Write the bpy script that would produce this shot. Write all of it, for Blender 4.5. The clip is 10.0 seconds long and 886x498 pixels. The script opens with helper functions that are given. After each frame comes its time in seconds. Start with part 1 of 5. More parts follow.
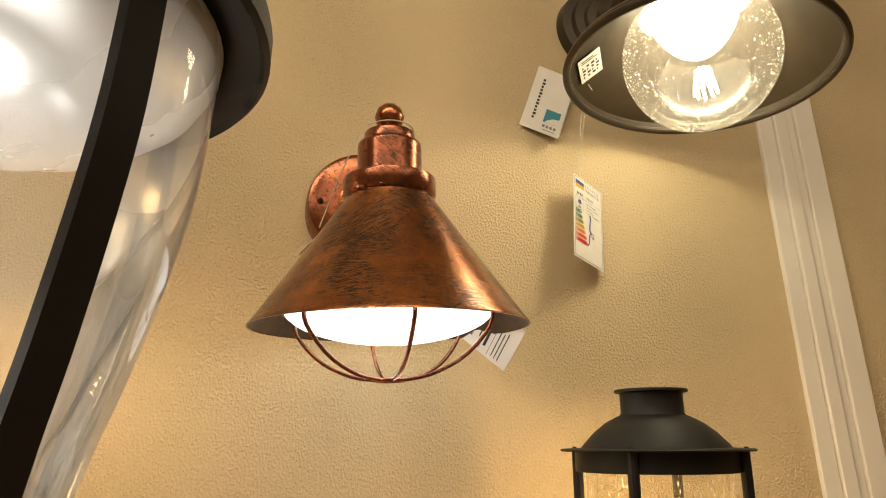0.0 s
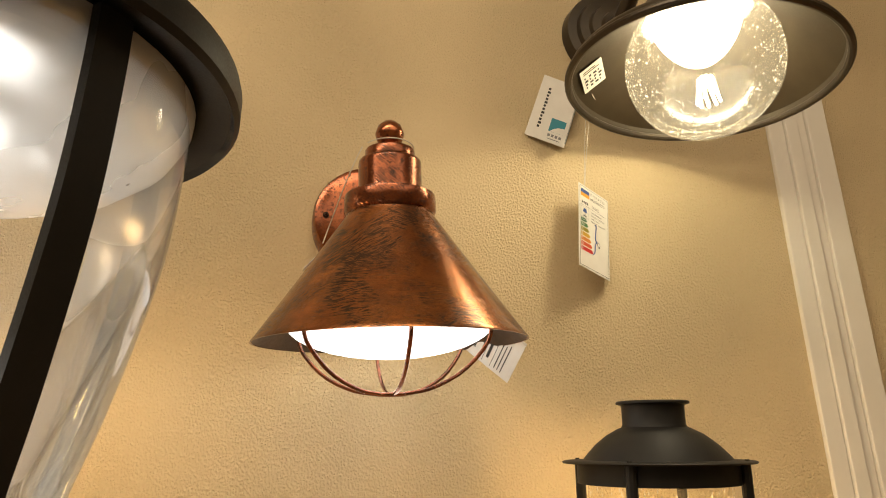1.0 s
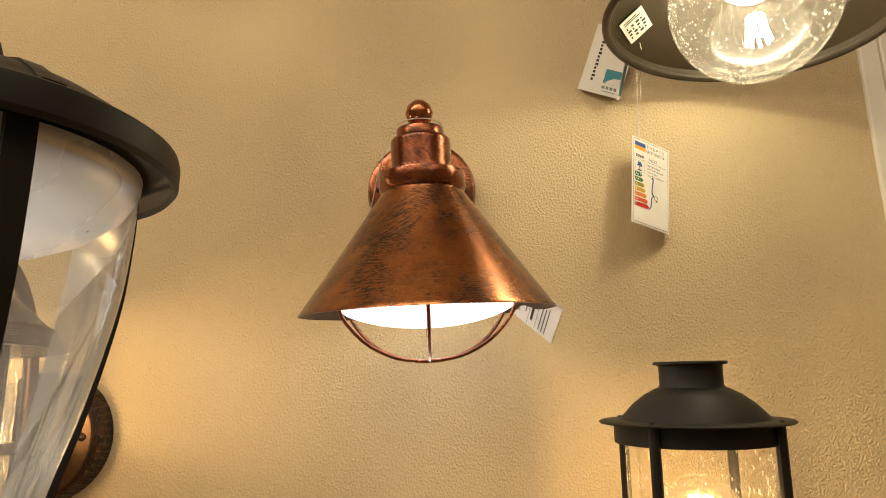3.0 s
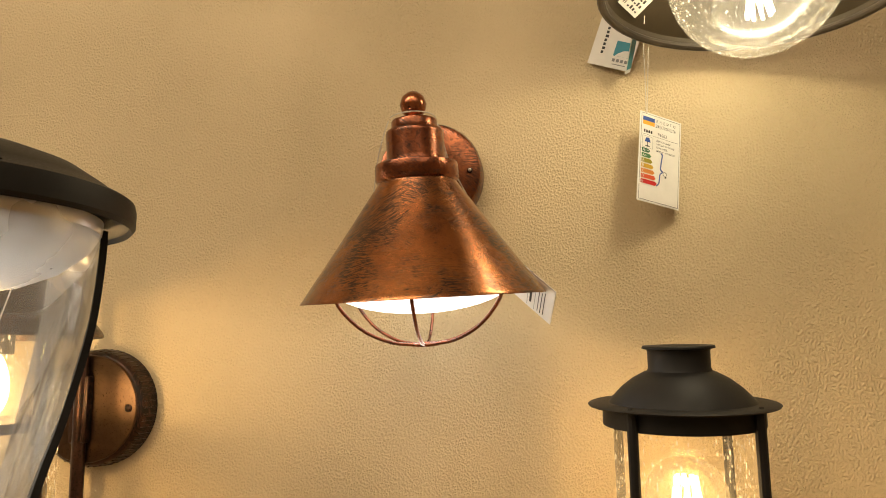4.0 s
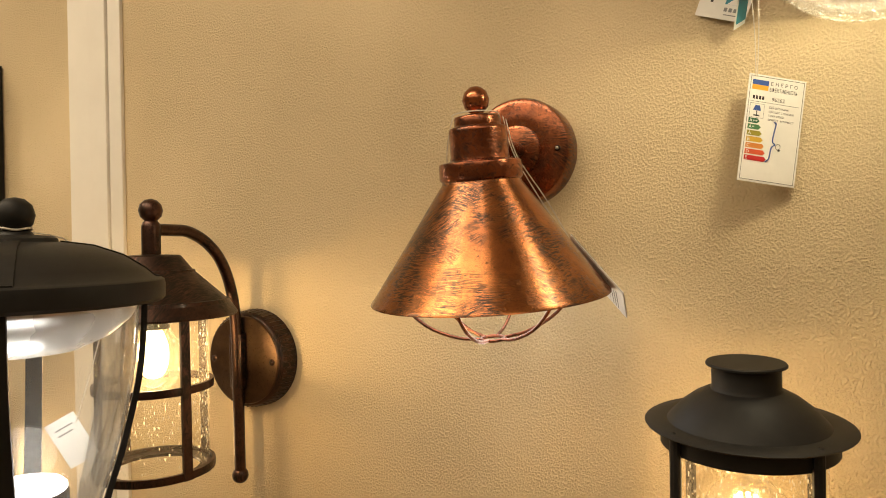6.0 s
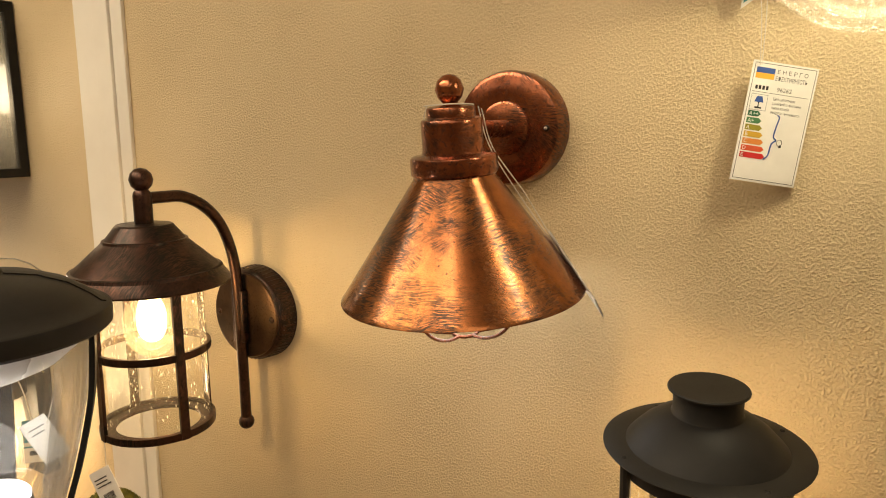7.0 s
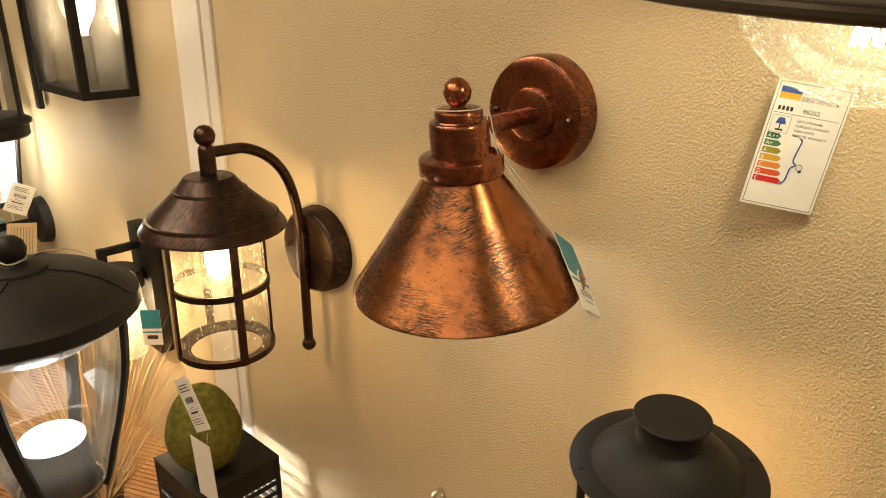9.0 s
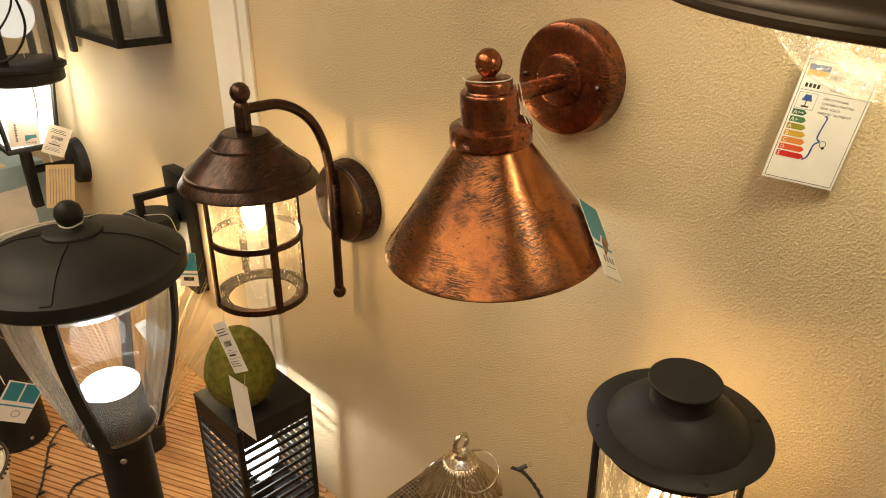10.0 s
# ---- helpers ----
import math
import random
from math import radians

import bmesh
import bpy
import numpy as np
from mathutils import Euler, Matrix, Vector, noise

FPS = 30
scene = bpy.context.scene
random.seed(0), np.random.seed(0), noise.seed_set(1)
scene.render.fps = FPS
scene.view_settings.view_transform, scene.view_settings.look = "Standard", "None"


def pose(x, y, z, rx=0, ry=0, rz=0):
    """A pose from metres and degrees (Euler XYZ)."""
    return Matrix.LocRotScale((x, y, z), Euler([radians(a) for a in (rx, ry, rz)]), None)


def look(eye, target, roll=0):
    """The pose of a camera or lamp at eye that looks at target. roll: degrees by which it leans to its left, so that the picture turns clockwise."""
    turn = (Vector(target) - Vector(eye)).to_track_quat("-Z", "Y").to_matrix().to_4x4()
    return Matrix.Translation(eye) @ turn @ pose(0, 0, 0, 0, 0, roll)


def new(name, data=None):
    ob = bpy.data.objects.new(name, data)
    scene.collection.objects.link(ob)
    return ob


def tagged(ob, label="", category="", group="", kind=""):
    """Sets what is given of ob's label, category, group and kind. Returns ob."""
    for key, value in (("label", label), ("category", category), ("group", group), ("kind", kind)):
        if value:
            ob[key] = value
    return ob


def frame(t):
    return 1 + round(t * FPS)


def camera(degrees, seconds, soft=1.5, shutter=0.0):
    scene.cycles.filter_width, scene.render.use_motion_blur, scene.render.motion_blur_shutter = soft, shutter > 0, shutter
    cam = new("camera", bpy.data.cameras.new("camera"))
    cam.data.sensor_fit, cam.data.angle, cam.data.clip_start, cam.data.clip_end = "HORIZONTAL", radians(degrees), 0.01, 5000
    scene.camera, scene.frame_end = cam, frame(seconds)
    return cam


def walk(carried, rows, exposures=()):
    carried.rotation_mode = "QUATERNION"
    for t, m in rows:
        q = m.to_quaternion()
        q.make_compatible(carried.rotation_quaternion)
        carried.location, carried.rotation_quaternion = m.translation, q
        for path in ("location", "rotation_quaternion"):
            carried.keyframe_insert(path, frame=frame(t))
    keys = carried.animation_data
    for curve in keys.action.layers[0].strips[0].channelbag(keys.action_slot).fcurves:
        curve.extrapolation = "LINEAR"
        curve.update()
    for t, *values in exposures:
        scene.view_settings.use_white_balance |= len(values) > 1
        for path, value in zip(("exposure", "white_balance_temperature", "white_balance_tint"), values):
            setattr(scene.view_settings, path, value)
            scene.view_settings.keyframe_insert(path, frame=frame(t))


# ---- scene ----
cam = camera(65.7, 10.0, soft=1.0)
PATH = [
    (0, (-0.0801, -0.6101, 1.4785), (0.3935, 1.2261, 2.1141), -1.07),
    (0.5, (-0.0757, -0.6265, 1.4807), (0.3848, 1.2120, 2.1192), -1.11),
    (1, (-0.0633, -0.6252, 1.4888), (0.3382, 1.2302, 2.1182), -1.09),
    (1.5, (-0.0616, -0.6339, 1.4904), (0.2413, 1.2515, 2.0849), -1.02),
    (2, (-0.0327, -0.6369, 1.4876), (0.1460, 1.2775, 2.0379), -1.08),
    (3.5, (0.0525, -0.6828, 1.5237), (-0.0636, 1.2752, 1.9150), -1.12),
    (4, (0.0942, -0.6898, 1.5359), (-0.1520, 1.2706, 1.8463), -1.14),
    (4.5, (0.1297, -0.6940, 1.5418), (-0.2338, 1.2542, 1.8110), -1.14),
    (5, (0.1573, -0.7013, 1.5551), (-0.3390, 1.2210, 1.7968), -1.19),
    (5.5, (0.1991, -0.6923, 1.5901), (-0.4616, 1.1840, 1.7967), -1.15),
    (6, (0.2296, -0.6677, 1.6311), (-0.6501, 1.1283, 1.6099), -0.85),
    (6.2, (0.2412, -0.6545, 1.6551), (-0.6659, 1.1235, 1.5288), -0.88),
    (7.3, (0.2998, -0.5971, 1.7353), (-0.7691, 1.0520, 1.3641), 0.13),
    (7.5, (0.3129, -0.5837, 1.7483), (-0.7983, 1.0334, 1.3607), 0.19),
    (8, (0.3418, -0.5589, 1.7817), (-0.8621, 0.9750, 1.3369), 0.25),
    (8.5, (0.3599, -0.5503, 1.8082), (-0.8848, 0.9243, 1.2825), 0.56),
    (9, (0.3661, -0.5522, 1.8236), (-0.8906, 0.8377, 1.1245), 0.74),
    (9.5, (0.3725, -0.5566, 1.8465), (-0.8849, 0.7649, 1.0266), 0.81),
    (10, (0.3726, -0.5660, 1.8560), (-0.8823, 0.7248, 0.9847), 0.82),
]
walk(cam, [(t, look(eye, target, roll)) for t, eye, target, roll in PATH])

# ---- world and light ----
world = bpy.data.worlds.new("world")
scene.world = world
world.use_nodes = True
world.node_tree.nodes["Background"].inputs[0].default_value = (1.0, 0.9, 0.75, 1)
world.node_tree.nodes["Background"].inputs[1].default_value = 0.05
scene.view_settings.exposure = 0.09


def point_lamp(name, place, watts, colour, radius):
    data = bpy.data.lights.new(name, "POINT")
    data.energy, data.color, data.shadow_soft_size = watts, colour, radius
    ob = new(name, data)
    ob.location = place
    return ob


def area_lamp(name, m, watts, colour, sx, sy):
    data = bpy.data.lights.new(name, "AREA")
    data.shape, data.size, data.size_y = "RECTANGLE", sx, sy
    data.energy, data.color = watts, colour
    ob = new(name, data)
    ob.matrix_world = m
    return ob


WARM = (1.0, 0.72, 0.40)
AMBER = (1.0, 0.62, 0.26)
NEUTRAL = (1.0, 0.81, 0.565)
WHITE = (1.0, 0.95, 0.88)
# broad unseen ceiling light over the aisle, for the showroom's general light
area_lamp("ceiling_panel_light", pose(-0.3, -1.75, 2.67), 26.5, NEUTRAL, 3.2, 1.7)
# three broad unseen ceiling lights along the display wall, spread to soften reflections
for lx, watts in ((-1.35, 6.6), (-0.67, 8.4), (-0.08, 4.2)):
    area_lamp("soft_ceiling_light", look((lx, -0.80, 2.67), (lx, -0.10, 1.5)), 1.05 * watts, NEUTRAL, 0.66, 0.48)
# bulbs of the lamps on show
point_lamp("cone_lamp_light", (0.004, -0.115, 1.560), 0.15, WHITE, 0.05)
point_lamp("barn_lamp_light", (0.2855, -0.147, 1.850), 0.55, (1.0, 0.83, 0.49), 0.010)
point_lamp("round_lantern_light", (0.205, -0.122, 1.430), 0.17, (1.0, 0.56, 0.21), 0.012)
point_lamp("copper_lantern_light", (-0.357, -0.160, 1.505), 0.80, AMBER, 0.012)
point_lamp("post_lamp_light", (-0.1645, -0.4215, 1.512), 0.12, WHITE, 0.02)
point_lamp("slatted_lamp_light", (-0.530, -0.108, 1.052), 2.0, WHITE, 0.02)
point_lamp("box_lamp_light", (-0.955, -0.045, 1.770), 0.6, WARM, 0.015)
point_lamp("panel_lamp_light", (-1.395, -0.120, 1.470), 1.9, (1.0, 0.88, 0.68), 0.02)
point_lamp("hook_lamp_light", (-0.900, -0.082, 1.235), 1.9, WARM, 0.012)

# ---- materials ----


def material(name, colour=(0.8, 0.8, 0.8), rough=0.5, metal=0.0):
    m = bpy.data.materials.new(name)
    m.use_nodes = True
    b = m.node_tree.nodes["Principled BSDF"]
    b.inputs["Base Color"].default_value = (*colour, 1)
    b.inputs["Roughness"].default_value = rough
    b.inputs["Metallic"].default_value = metal
    return m


def node(m, kind, **values):
    n = m.node_tree.nodes.new(kind)
    for key, value in values.items():
        n.inputs[key.replace("_", " ")].default_value = value
    return n


def wire(m, a, out, b, into):
    m.node_tree.links.new(a.outputs[out], b.inputs[into])


def coords(m, scale=(1, 1, 1)):
    tc = m.node_tree.nodes.new("ShaderNodeTexCoord")
    mp = m.node_tree.nodes.new("ShaderNodeMapping")
    mp.inputs["Scale"].default_value = scale
    wire(m, tc, "Object", mp, "Vector")
    return mp


def ramp(m, stops):
    n = m.node_tree.nodes.new("ShaderNodeValToRGB")
    while len(n.color_ramp.elements) < len(stops):
        n.color_ramp.elements.new(0.5)
    for e, (p, c) in zip(n.color_ramp.elements, stops):
        e.position, e.color = p, (*c, 1)
    return n


def grey(v):
    return (v, v, v)


def mottled(name, a, b, scale=30.0, rough=(0.4, 0.6), metal=0.0, bump=0.1, fine=400.0, depth=0.0006):
    """A surface that wanders between two colours, with a fine grain."""
    m = material(name, a, rough[0], metal)
    bs = m.node_tree.nodes["Principled BSDF"]
    c = coords(m)
    n = node(m, "ShaderNodeTexNoise", Scale=scale, Detail=6.0, Roughness=0.6)
    wire(m, c, "Vector", n, "Vector")
    r = ramp(m, [(0.35, a), (0.65, b)])
    wire(m, n, "Fac", r, "Fac")
    wire(m, r, "Color", bs, "Base Color")
    rr = ramp(m, [(0.3, grey(rough[0])), (0.7, grey(rough[1]))])
    n2 = node(m, "ShaderNodeTexNoise", Scale=fine, Detail=3.0)
    wire(m, c, "Vector", n2, "Vector")
    wire(m, n2, "Fac", rr, "Fac")
    wire(m, rr, "Color", bs, "Roughness")
    if bump:
        bp = node(m, "ShaderNodeBump", Strength=bump, Distance=depth)
        wire(m, n2, "Fac", bp, "Height")
        wire(m, bp, "Normal", bs, "Normal")
    return m


def plaster(name):
    """Cream wallpaper-like plaster with a raised wormy grain."""
    m = material(name, (0.64, 0.52, 0.33), 0.62)
    bs = m.node_tree.nodes["Principled BSDF"]
    c = coords(m, (1.0, 1.0, 0.8))
    lump = node(m, "ShaderNodeTexNoise", Scale=470.0, Detail=2.2, Roughness=0.55, Distortion=0.25)
    wire(m, c, "Vector", lump, "Vector")
    shape = ramp(m, [(0.42, grey(0.0)), (0.84, grey(1.0))])
    wire(m, lump, "Fac", shape, "Fac")
    fine = node(m, "ShaderNodeTexNoise", Scale=900.0, Detail=2.0)
    wire(m, c, "Vector", fine, "Vector")
    mix = node(m, "ShaderNodeMixRGB", Fac=0.12)
    wire(m, shape, "Color", mix, "Color1")
    wire(m, fine, "Color", mix, "Color2")
    patch = node(m, "ShaderNodeTexNoise", Scale=4.5, Detail=2.0)
    wire(m, c, "Vector", patch, "Vector")
    worn = ramp(m, [(0.36, grey(0.34)), (0.64, grey(1.0))])
    wire(m, patch, "Fac", worn, "Fac")
    relief = node(m, "ShaderNodeMixRGB", Fac=1.0)
    relief.blend_type = "MULTIPLY"
    wire(m, mix, "Color", relief, "Color1")
    wire(m, worn, "Color", relief, "Color2")
    bp = node(m, "ShaderNodeBump", Strength=0.95, Distance=0.0032)
    wire(m, relief, "Color", bp, "Height")
    wire(m, bp, "Normal", bs, "Normal")
    big = node(m, "ShaderNodeTexNoise", Scale=3.0, Detail=5.0)
    wire(m, c, "Vector", big, "Vector")
    tone = ramp(m, [(0.3, (0.610, 0.488, 0.294)), (0.7, (0.690, 0.556, 0.340))])
    wire(m, big, "Fac", tone, "Fac")
    wire(m, tone, "Color", bs, "Base Color")
    return m


def brushed_copper(name, light, mid, dark, cover, dull=0.0, ways=(2.0, -20.0, 30.0), speckle=0.60):
    """Antique copper: brushed metal under patches of fine dark hair strokes, each patch with its own lie."""
    m = material(name, mid, 0.34, 0.92)
    bs = m.node_tree.nodes["Principled BSDF"]
    c = coords(m)
    around = node(m, "ShaderNodeTexNoise", Scale=16.0, Detail=6.0, Roughness=0.7)
    wire(m, c, "Vector", around, "Vector")
    tone = ramp(m, [(0.30, tuple(0.42 * v for v in mid)), (0.44, mid), (0.64, light)])
    wire(m, around, "Fac", tone, "Fac")
    # a slow wander bends the strokes
    sway = node(m, "ShaderNodeTexNoise", Scale=34.0, Detail=1.0)
    wire(m, c, "Vector", sway, "Vector")
    shift = node(m, "ShaderNodeVectorMath")
    shift.operation = "MULTIPLY_ADD"
    shift.inputs[1].default_value = (0.007, 0.007, 0.007)
    wire(m, sway, "Color", shift, 0)
    wire(m, c, "Vector", shift, 2)
    total = None
    relief = None
    for k, way in enumerate(ways):
        turned = node(m, "ShaderNodeVectorRotate", Angle=radians(way))
        turned.rotation_type = "Y_AXIS"
        wire(m, shift, "Vector", turned, "Vector")
        stretch = m.node_tree.nodes.new("ShaderNodeMapping")
        stretch.inputs["Scale"].default_value = (105, 105, 1500)
        stretch.inputs["Location"].default_value = (3.7 * k, 1.3 * k, 0)
        wire(m, turned, "Vector", stretch, "Vector")
        streak = node(m, "ShaderNodeTexNoise", Scale=1.0, Detail=2.0, Roughness=0.65, Distortion=0.3)
        wire(m, stretch, "Vector", streak, "Vector")
        hair = ramp(m, [(0.42, grey(0)), (0.54, grey(1))])
        wire(m, streak, "Fac", hair, "Fac")
        place = m.node_tree.nodes.new("ShaderNodeMapping")
        place.inputs["Location"].default_value = (0.31 * k, 0.17 * k, 0.23 * k)
        wire(m, c, "Vector", place, "Vector")
        blot = node(m, "ShaderNodeTexNoise", Scale=15.0, Detail=5.0, Roughness=0.65)
        wire(m, place, "Vector", blot, "Vector")
        where = ramp(m, [(cover - 0.03, grey(0.02)), (cover + 0.08, grey(1.0))])
        wire(m, blot, "Fac", where, "Fac")
        both = node(m, "ShaderNodeMath")
        both.operation = "MULTIPLY"
        wire(m, hair, "Color", both, 0)
        wire(m, where, "Color", both, 1)
        if total is None:
            total, relief = both, streak
        else:
            top = node(m, "ShaderNodeMath")
            top.operation = "MAXIMUM"
            wire(m, total, "Value", top, 0)
            wire(m, both, "Value", top, 1)
            total = top
    # small bald specks and tarnish spots
    speck = node(m, "ShaderNodeTexNoise", Scale=330.0, Detail=4.0, Roughness=0.7)
    wire(m, c, "Vector", speck, "Vector")
    spots = ramp(m, [(speckle, grey(0)), (speckle + 0.08, grey(0.75))])
    wire(m, speck, "Fac", spots, "Fac")
    mask = node(m, "ShaderNodeMath")
    mask.operation = "MAXIMUM"
    wire(m, total, "Value", mask, 0)
    wire(m, spots, "Color", mask, 1)
    amount = node(m, "ShaderNodeMath")
    amount.operation = "MULTIPLY"
    amount.inputs[1].default_value = 0.93
    wire(m, mask, "Value", amount, 0)
    mix = node(m, "ShaderNodeMixRGB")
    wire(m, amount, "Value", mix, "Fac")
    wire(m, tone, "Color", mix, "Color1")
    mix.inputs["Color2"].default_value = (*dark, 1)
    wire(m, mix, "Color", bs, "Base Color")
    rr = ramp(m, [(0.0, grey(0.19 + dull)), (1.0, grey(0.38 + dull))])
    bs.inputs["Coat Weight"].default_value = 0.30 - dull
    bs.inputs["Coat Roughness"].default_value = 0.13
    wire(m, mask, "Value", rr, "Fac")
    wire(m, rr, "Color", bs, "Roughness")
    bp = node(m, "ShaderNodeBump", Strength=0.10, Distance=0.0003)
    wire(m, relief, "Fac", bp, "Height")
    wire(m, bp, "Normal", bs, "Normal")
    return m


def thin_glass(name, tint=(1, 1, 1), rough=0.02, milky=0.0, gloss=0.6, wavy=0.06):
    """Thin clear glass; wavy makes it hand-blown, milky hazes it and gives bulbs a halo."""
    m = bpy.data.materials.new(name)
    m.use_nodes = True
    t = m.node_tree
    t.nodes.clear()
    out = t.nodes.new("ShaderNodeOutputMaterial")
    clear = t.nodes.new("ShaderNodeBsdfTransparent")
    clear.inputs["Color"].default_value = (*tint, 1)
    shine = t.nodes.new("ShaderNodeBsdfGlossy")
    shine.inputs["Roughness"].default_value = rough
    fr = t.nodes.new("ShaderNodeFresnel")
    fr.inputs["IOR"].default_value = 1.45
    amount = t.nodes.new("ShaderNodeMath")
    amount.operation = "MULTIPLY_ADD"
    amount.inputs[1].default_value = gloss
    amount.inputs[2].default_value = 0.012
    wire(m, fr, "Fac", amount, 0)
    mix = t.nodes.new("ShaderNodeMixShader")
    wire(m, amount, "Value", mix, "Fac")
    wire(m, clear, "BSDF", mix, 1)
    wire(m, shine, "BSDF", mix, 2)
    if milky > 0.0:
        milk = t.nodes.new("ShaderNodeBsdfTranslucent")
        milk.inputs["Color"].default_value = (0.95, 0.92, 0.82, 1)
        soft = t.nodes.new("ShaderNodeMixShader")
        soft.inputs["Fac"].default_value = milky
        wire(m, mix, "Shader", soft, 1)
        wire(m, milk, "BSDF", soft, 2)
        wire(m, soft, "Shader", out, "Surface")
    else:
        wire(m, mix, "Shader", out, "Surface")
    c = coords(m)
    ripple = node(m, "ShaderNodeTexNoise", Scale=40.0, Detail=2.0)
    wire(m, c, "Vector", ripple, "Vector")
    bp = node(m, "ShaderNodeBump", Strength=wavy, Distance=0.002)
    wire(m, ripple, "Fac", bp, "Height")
    wire(m, bp, "Normal", shine, "Normal")
    wire(m, bp, "Normal", fr, "Normal")
    return m


def glow(name, colour, strength):
    m = bpy.data.materials.new(name)
    m.use_nodes = True
    t = m.node_tree
    t.nodes.clear()
    out = t.nodes.new("ShaderNodeOutputMaterial")
    e = t.nodes.new("ShaderNodeEmission")
    e.inputs["Color"].default_value = (*colour, 1)
    e.inputs["Strength"].default_value = strength
    wire(m, e, "Emission", out, "Surface")
    return m


PLASTER = plaster("cream_plaster")
WHITE_PVC = mottled("white_pvc", (0.74, 0.71, 0.64), (0.80, 0.77, 0.70), 8.0, (0.35, 0.5), 0, 0.05)
COPPER = brushed_copper("antique_copper", (0.47, 0.174, 0.050), (0.31, 0.106, 0.033), (0.024, 0.018, 0.014), 0.525)
CAST_COPPER = brushed_copper("cast_copper", (0.43, 0.142, 0.056), (0.27, 0.082, 0.036), (0.026, 0.018, 0.014), 0.545, 0.0, (2.0, -40.0), 0.53)
BROWN_COPPER = brushed_copper("dark_copper", (0.105, 0.050, 0.035), (0.060, 0.031, 0.023), (0.020, 0.018, 0.015), 0.50, 0.14, (86.0, 94.0), 0.55)
PLATE_FACE = mottled("brown_metal_face", (0.075, 0.045, 0.028), (0.120, 0.072, 0.042), 40.0, (0.26, 0.36), 0.9, 0.08, 900.0, 0.0002)
BLACK = mottled("black_powder_coat", (0.0115, 0.0108, 0.0100), (0.018, 0.0168, 0.0155), 25.0, (0.44, 0.56), 0.0, 0.12, 1500.0, 0.0002)
BLACK.node_tree.nodes["Principled BSDF"].inputs["Specular IOR Level"].default_value = 0.20
BRONZE = mottled("dark_bronze_paint", (0.035, 0.028, 0.02), (0.065, 0.05, 0.034), 14.0, (0.3, 0.42), 0.5, 0.06, 900.0, 0.0002)
BRONZE_IN = mottled("bronze_inside", (0.028, 0.020, 0.010), (0.044, 0.032, 0.017), 14.0, (0.4, 0.52), 0.3, 0.06, 900.0, 0.0002)
COPPER_IN = mottled("shade_inside", (0.045, 0.027, 0.018), (0.075, 0.045, 0.028), 30.0, (0.45, 0.6), 0.4, 0.06)
GLASS = thin_glass("clear_glass", (0.97, 0.97, 0.96), 0.03, 0.045, 0.8, 0.04)
# the little milkiness stands for the halo of glare round a lit bulb
BULB_GLASS = thin_glass("bulb_glass", (0.98, 0.94, 0.84), 0.05, 0.03, 0.5)
SEEDED = thin_glass("seeded_glass", (0.97, 0.95, 0.89), 0.12, 0.040, 0.26, 0.3)
BUBBLE = bpy.data.materials.new("glass_blister")
BUBBLE.use_nodes = True
BUBBLE.node_tree.nodes.clear()
_out = node(BUBBLE, "ShaderNodeOutputMaterial")
_tr, _gl, _mx = node(BUBBLE, "ShaderNodeBsdfTranslucent"), node(BUBBLE, "ShaderNodeBsdfGlossy", Roughness=0.1), node(BUBBLE, "ShaderNodeMixShader", Fac=0.35)
_tr.inputs["Color"].default_value = (1.0, 0.96, 0.86, 1)
wire(BUBBLE, _tr, "BSDF", _mx, 1)
wire(BUBBLE, _gl, "BSDF", _mx, 2)
_ct, _half = node(BUBBLE, "ShaderNodeBsdfTransparent"), node(BUBBLE, "ShaderNodeMixShader", Fac=0.85)
wire(BUBBLE, _ct, "BSDF", _half, 1)
wire(BUBBLE, _mx, "Shader", _half, 2)
wire(BUBBLE, _half, "Shader", _out, "Surface")
OPAL = glow("lit_opal_glass", (1.0, 0.97, 0.92), 2.2)
OPAL_SOFT = glow("dim_opal_glass", (1.0, 0.90, 0.76), 0.85)
BULB_WARM = glow("lit_bulb_warm", (1.0, 0.86, 0.62), 4.0)
BULB_BRIGHT = glow("lit_bulb_bright", (1.0, 0.87, 0.62), 10.5)
BULB_LANTERN = glow("lit_bulb_lantern", (1.0, 0.80, 0.46), 9.0)
# emission that stands for the bulb's reflection in the barn lamp's globe
BULB_REFLECTION = glow("bulb_reflection_glow", (1.0, 0.86, 0.62), 25.0)
BULB_AMBER = glow("lit_bulb_amber", (1.0, 0.68, 0.32), 22.0)
BULB_WHITE = glow("lit_bulb_white", (1.0, 0.96, 0.90), 7.0)
PANEL_LIT = glow("lit_frosted_panel", (1.0, 0.95, 0.84), 1.6)
REFLECTOR = mottled("white_reflector", (0.66, 0.66, 0.66), (0.72, 0.72, 0.71), 6.0, (0.26, 0.30), 0.5, 0.0, 20.0)
STEEL = mottled("zinc_screw", (0.45, 0.42, 0.38), (0.6, 0.57, 0.52), 300.0, (0.3, 0.45), 1.0, 0.05)
SILVER = mottled("worn_silver", (0.52, 0.46, 0.37), (0.76, 0.70, 0.60), 60.0, (0.16, 0.30), 1.0, 0.1)
PAPER = mottled("white_card", (0.74, 0.72, 0.67), (0.80, 0.78, 0.73), 40.0, (0.45, 0.6), 0, 0.03)
KRAFT = mottled("kraft_card", (0.55, 0.42, 0.24), (0.62, 0.48, 0.29), 40.0, (0.6, 0.7), 0, 0.05)
STRING = mottled("cotton_string", (0.55, 0.5, 0.42), (0.68, 0.63, 0.54), 400.0, (0.8, 0.9), 0, 0.3)
INK = material("black_ink", (0.02, 0.02, 0.022), 0.5)
INK_GREY = material("grey_ink", (0.22, 0.22, 0.22), 0.5)
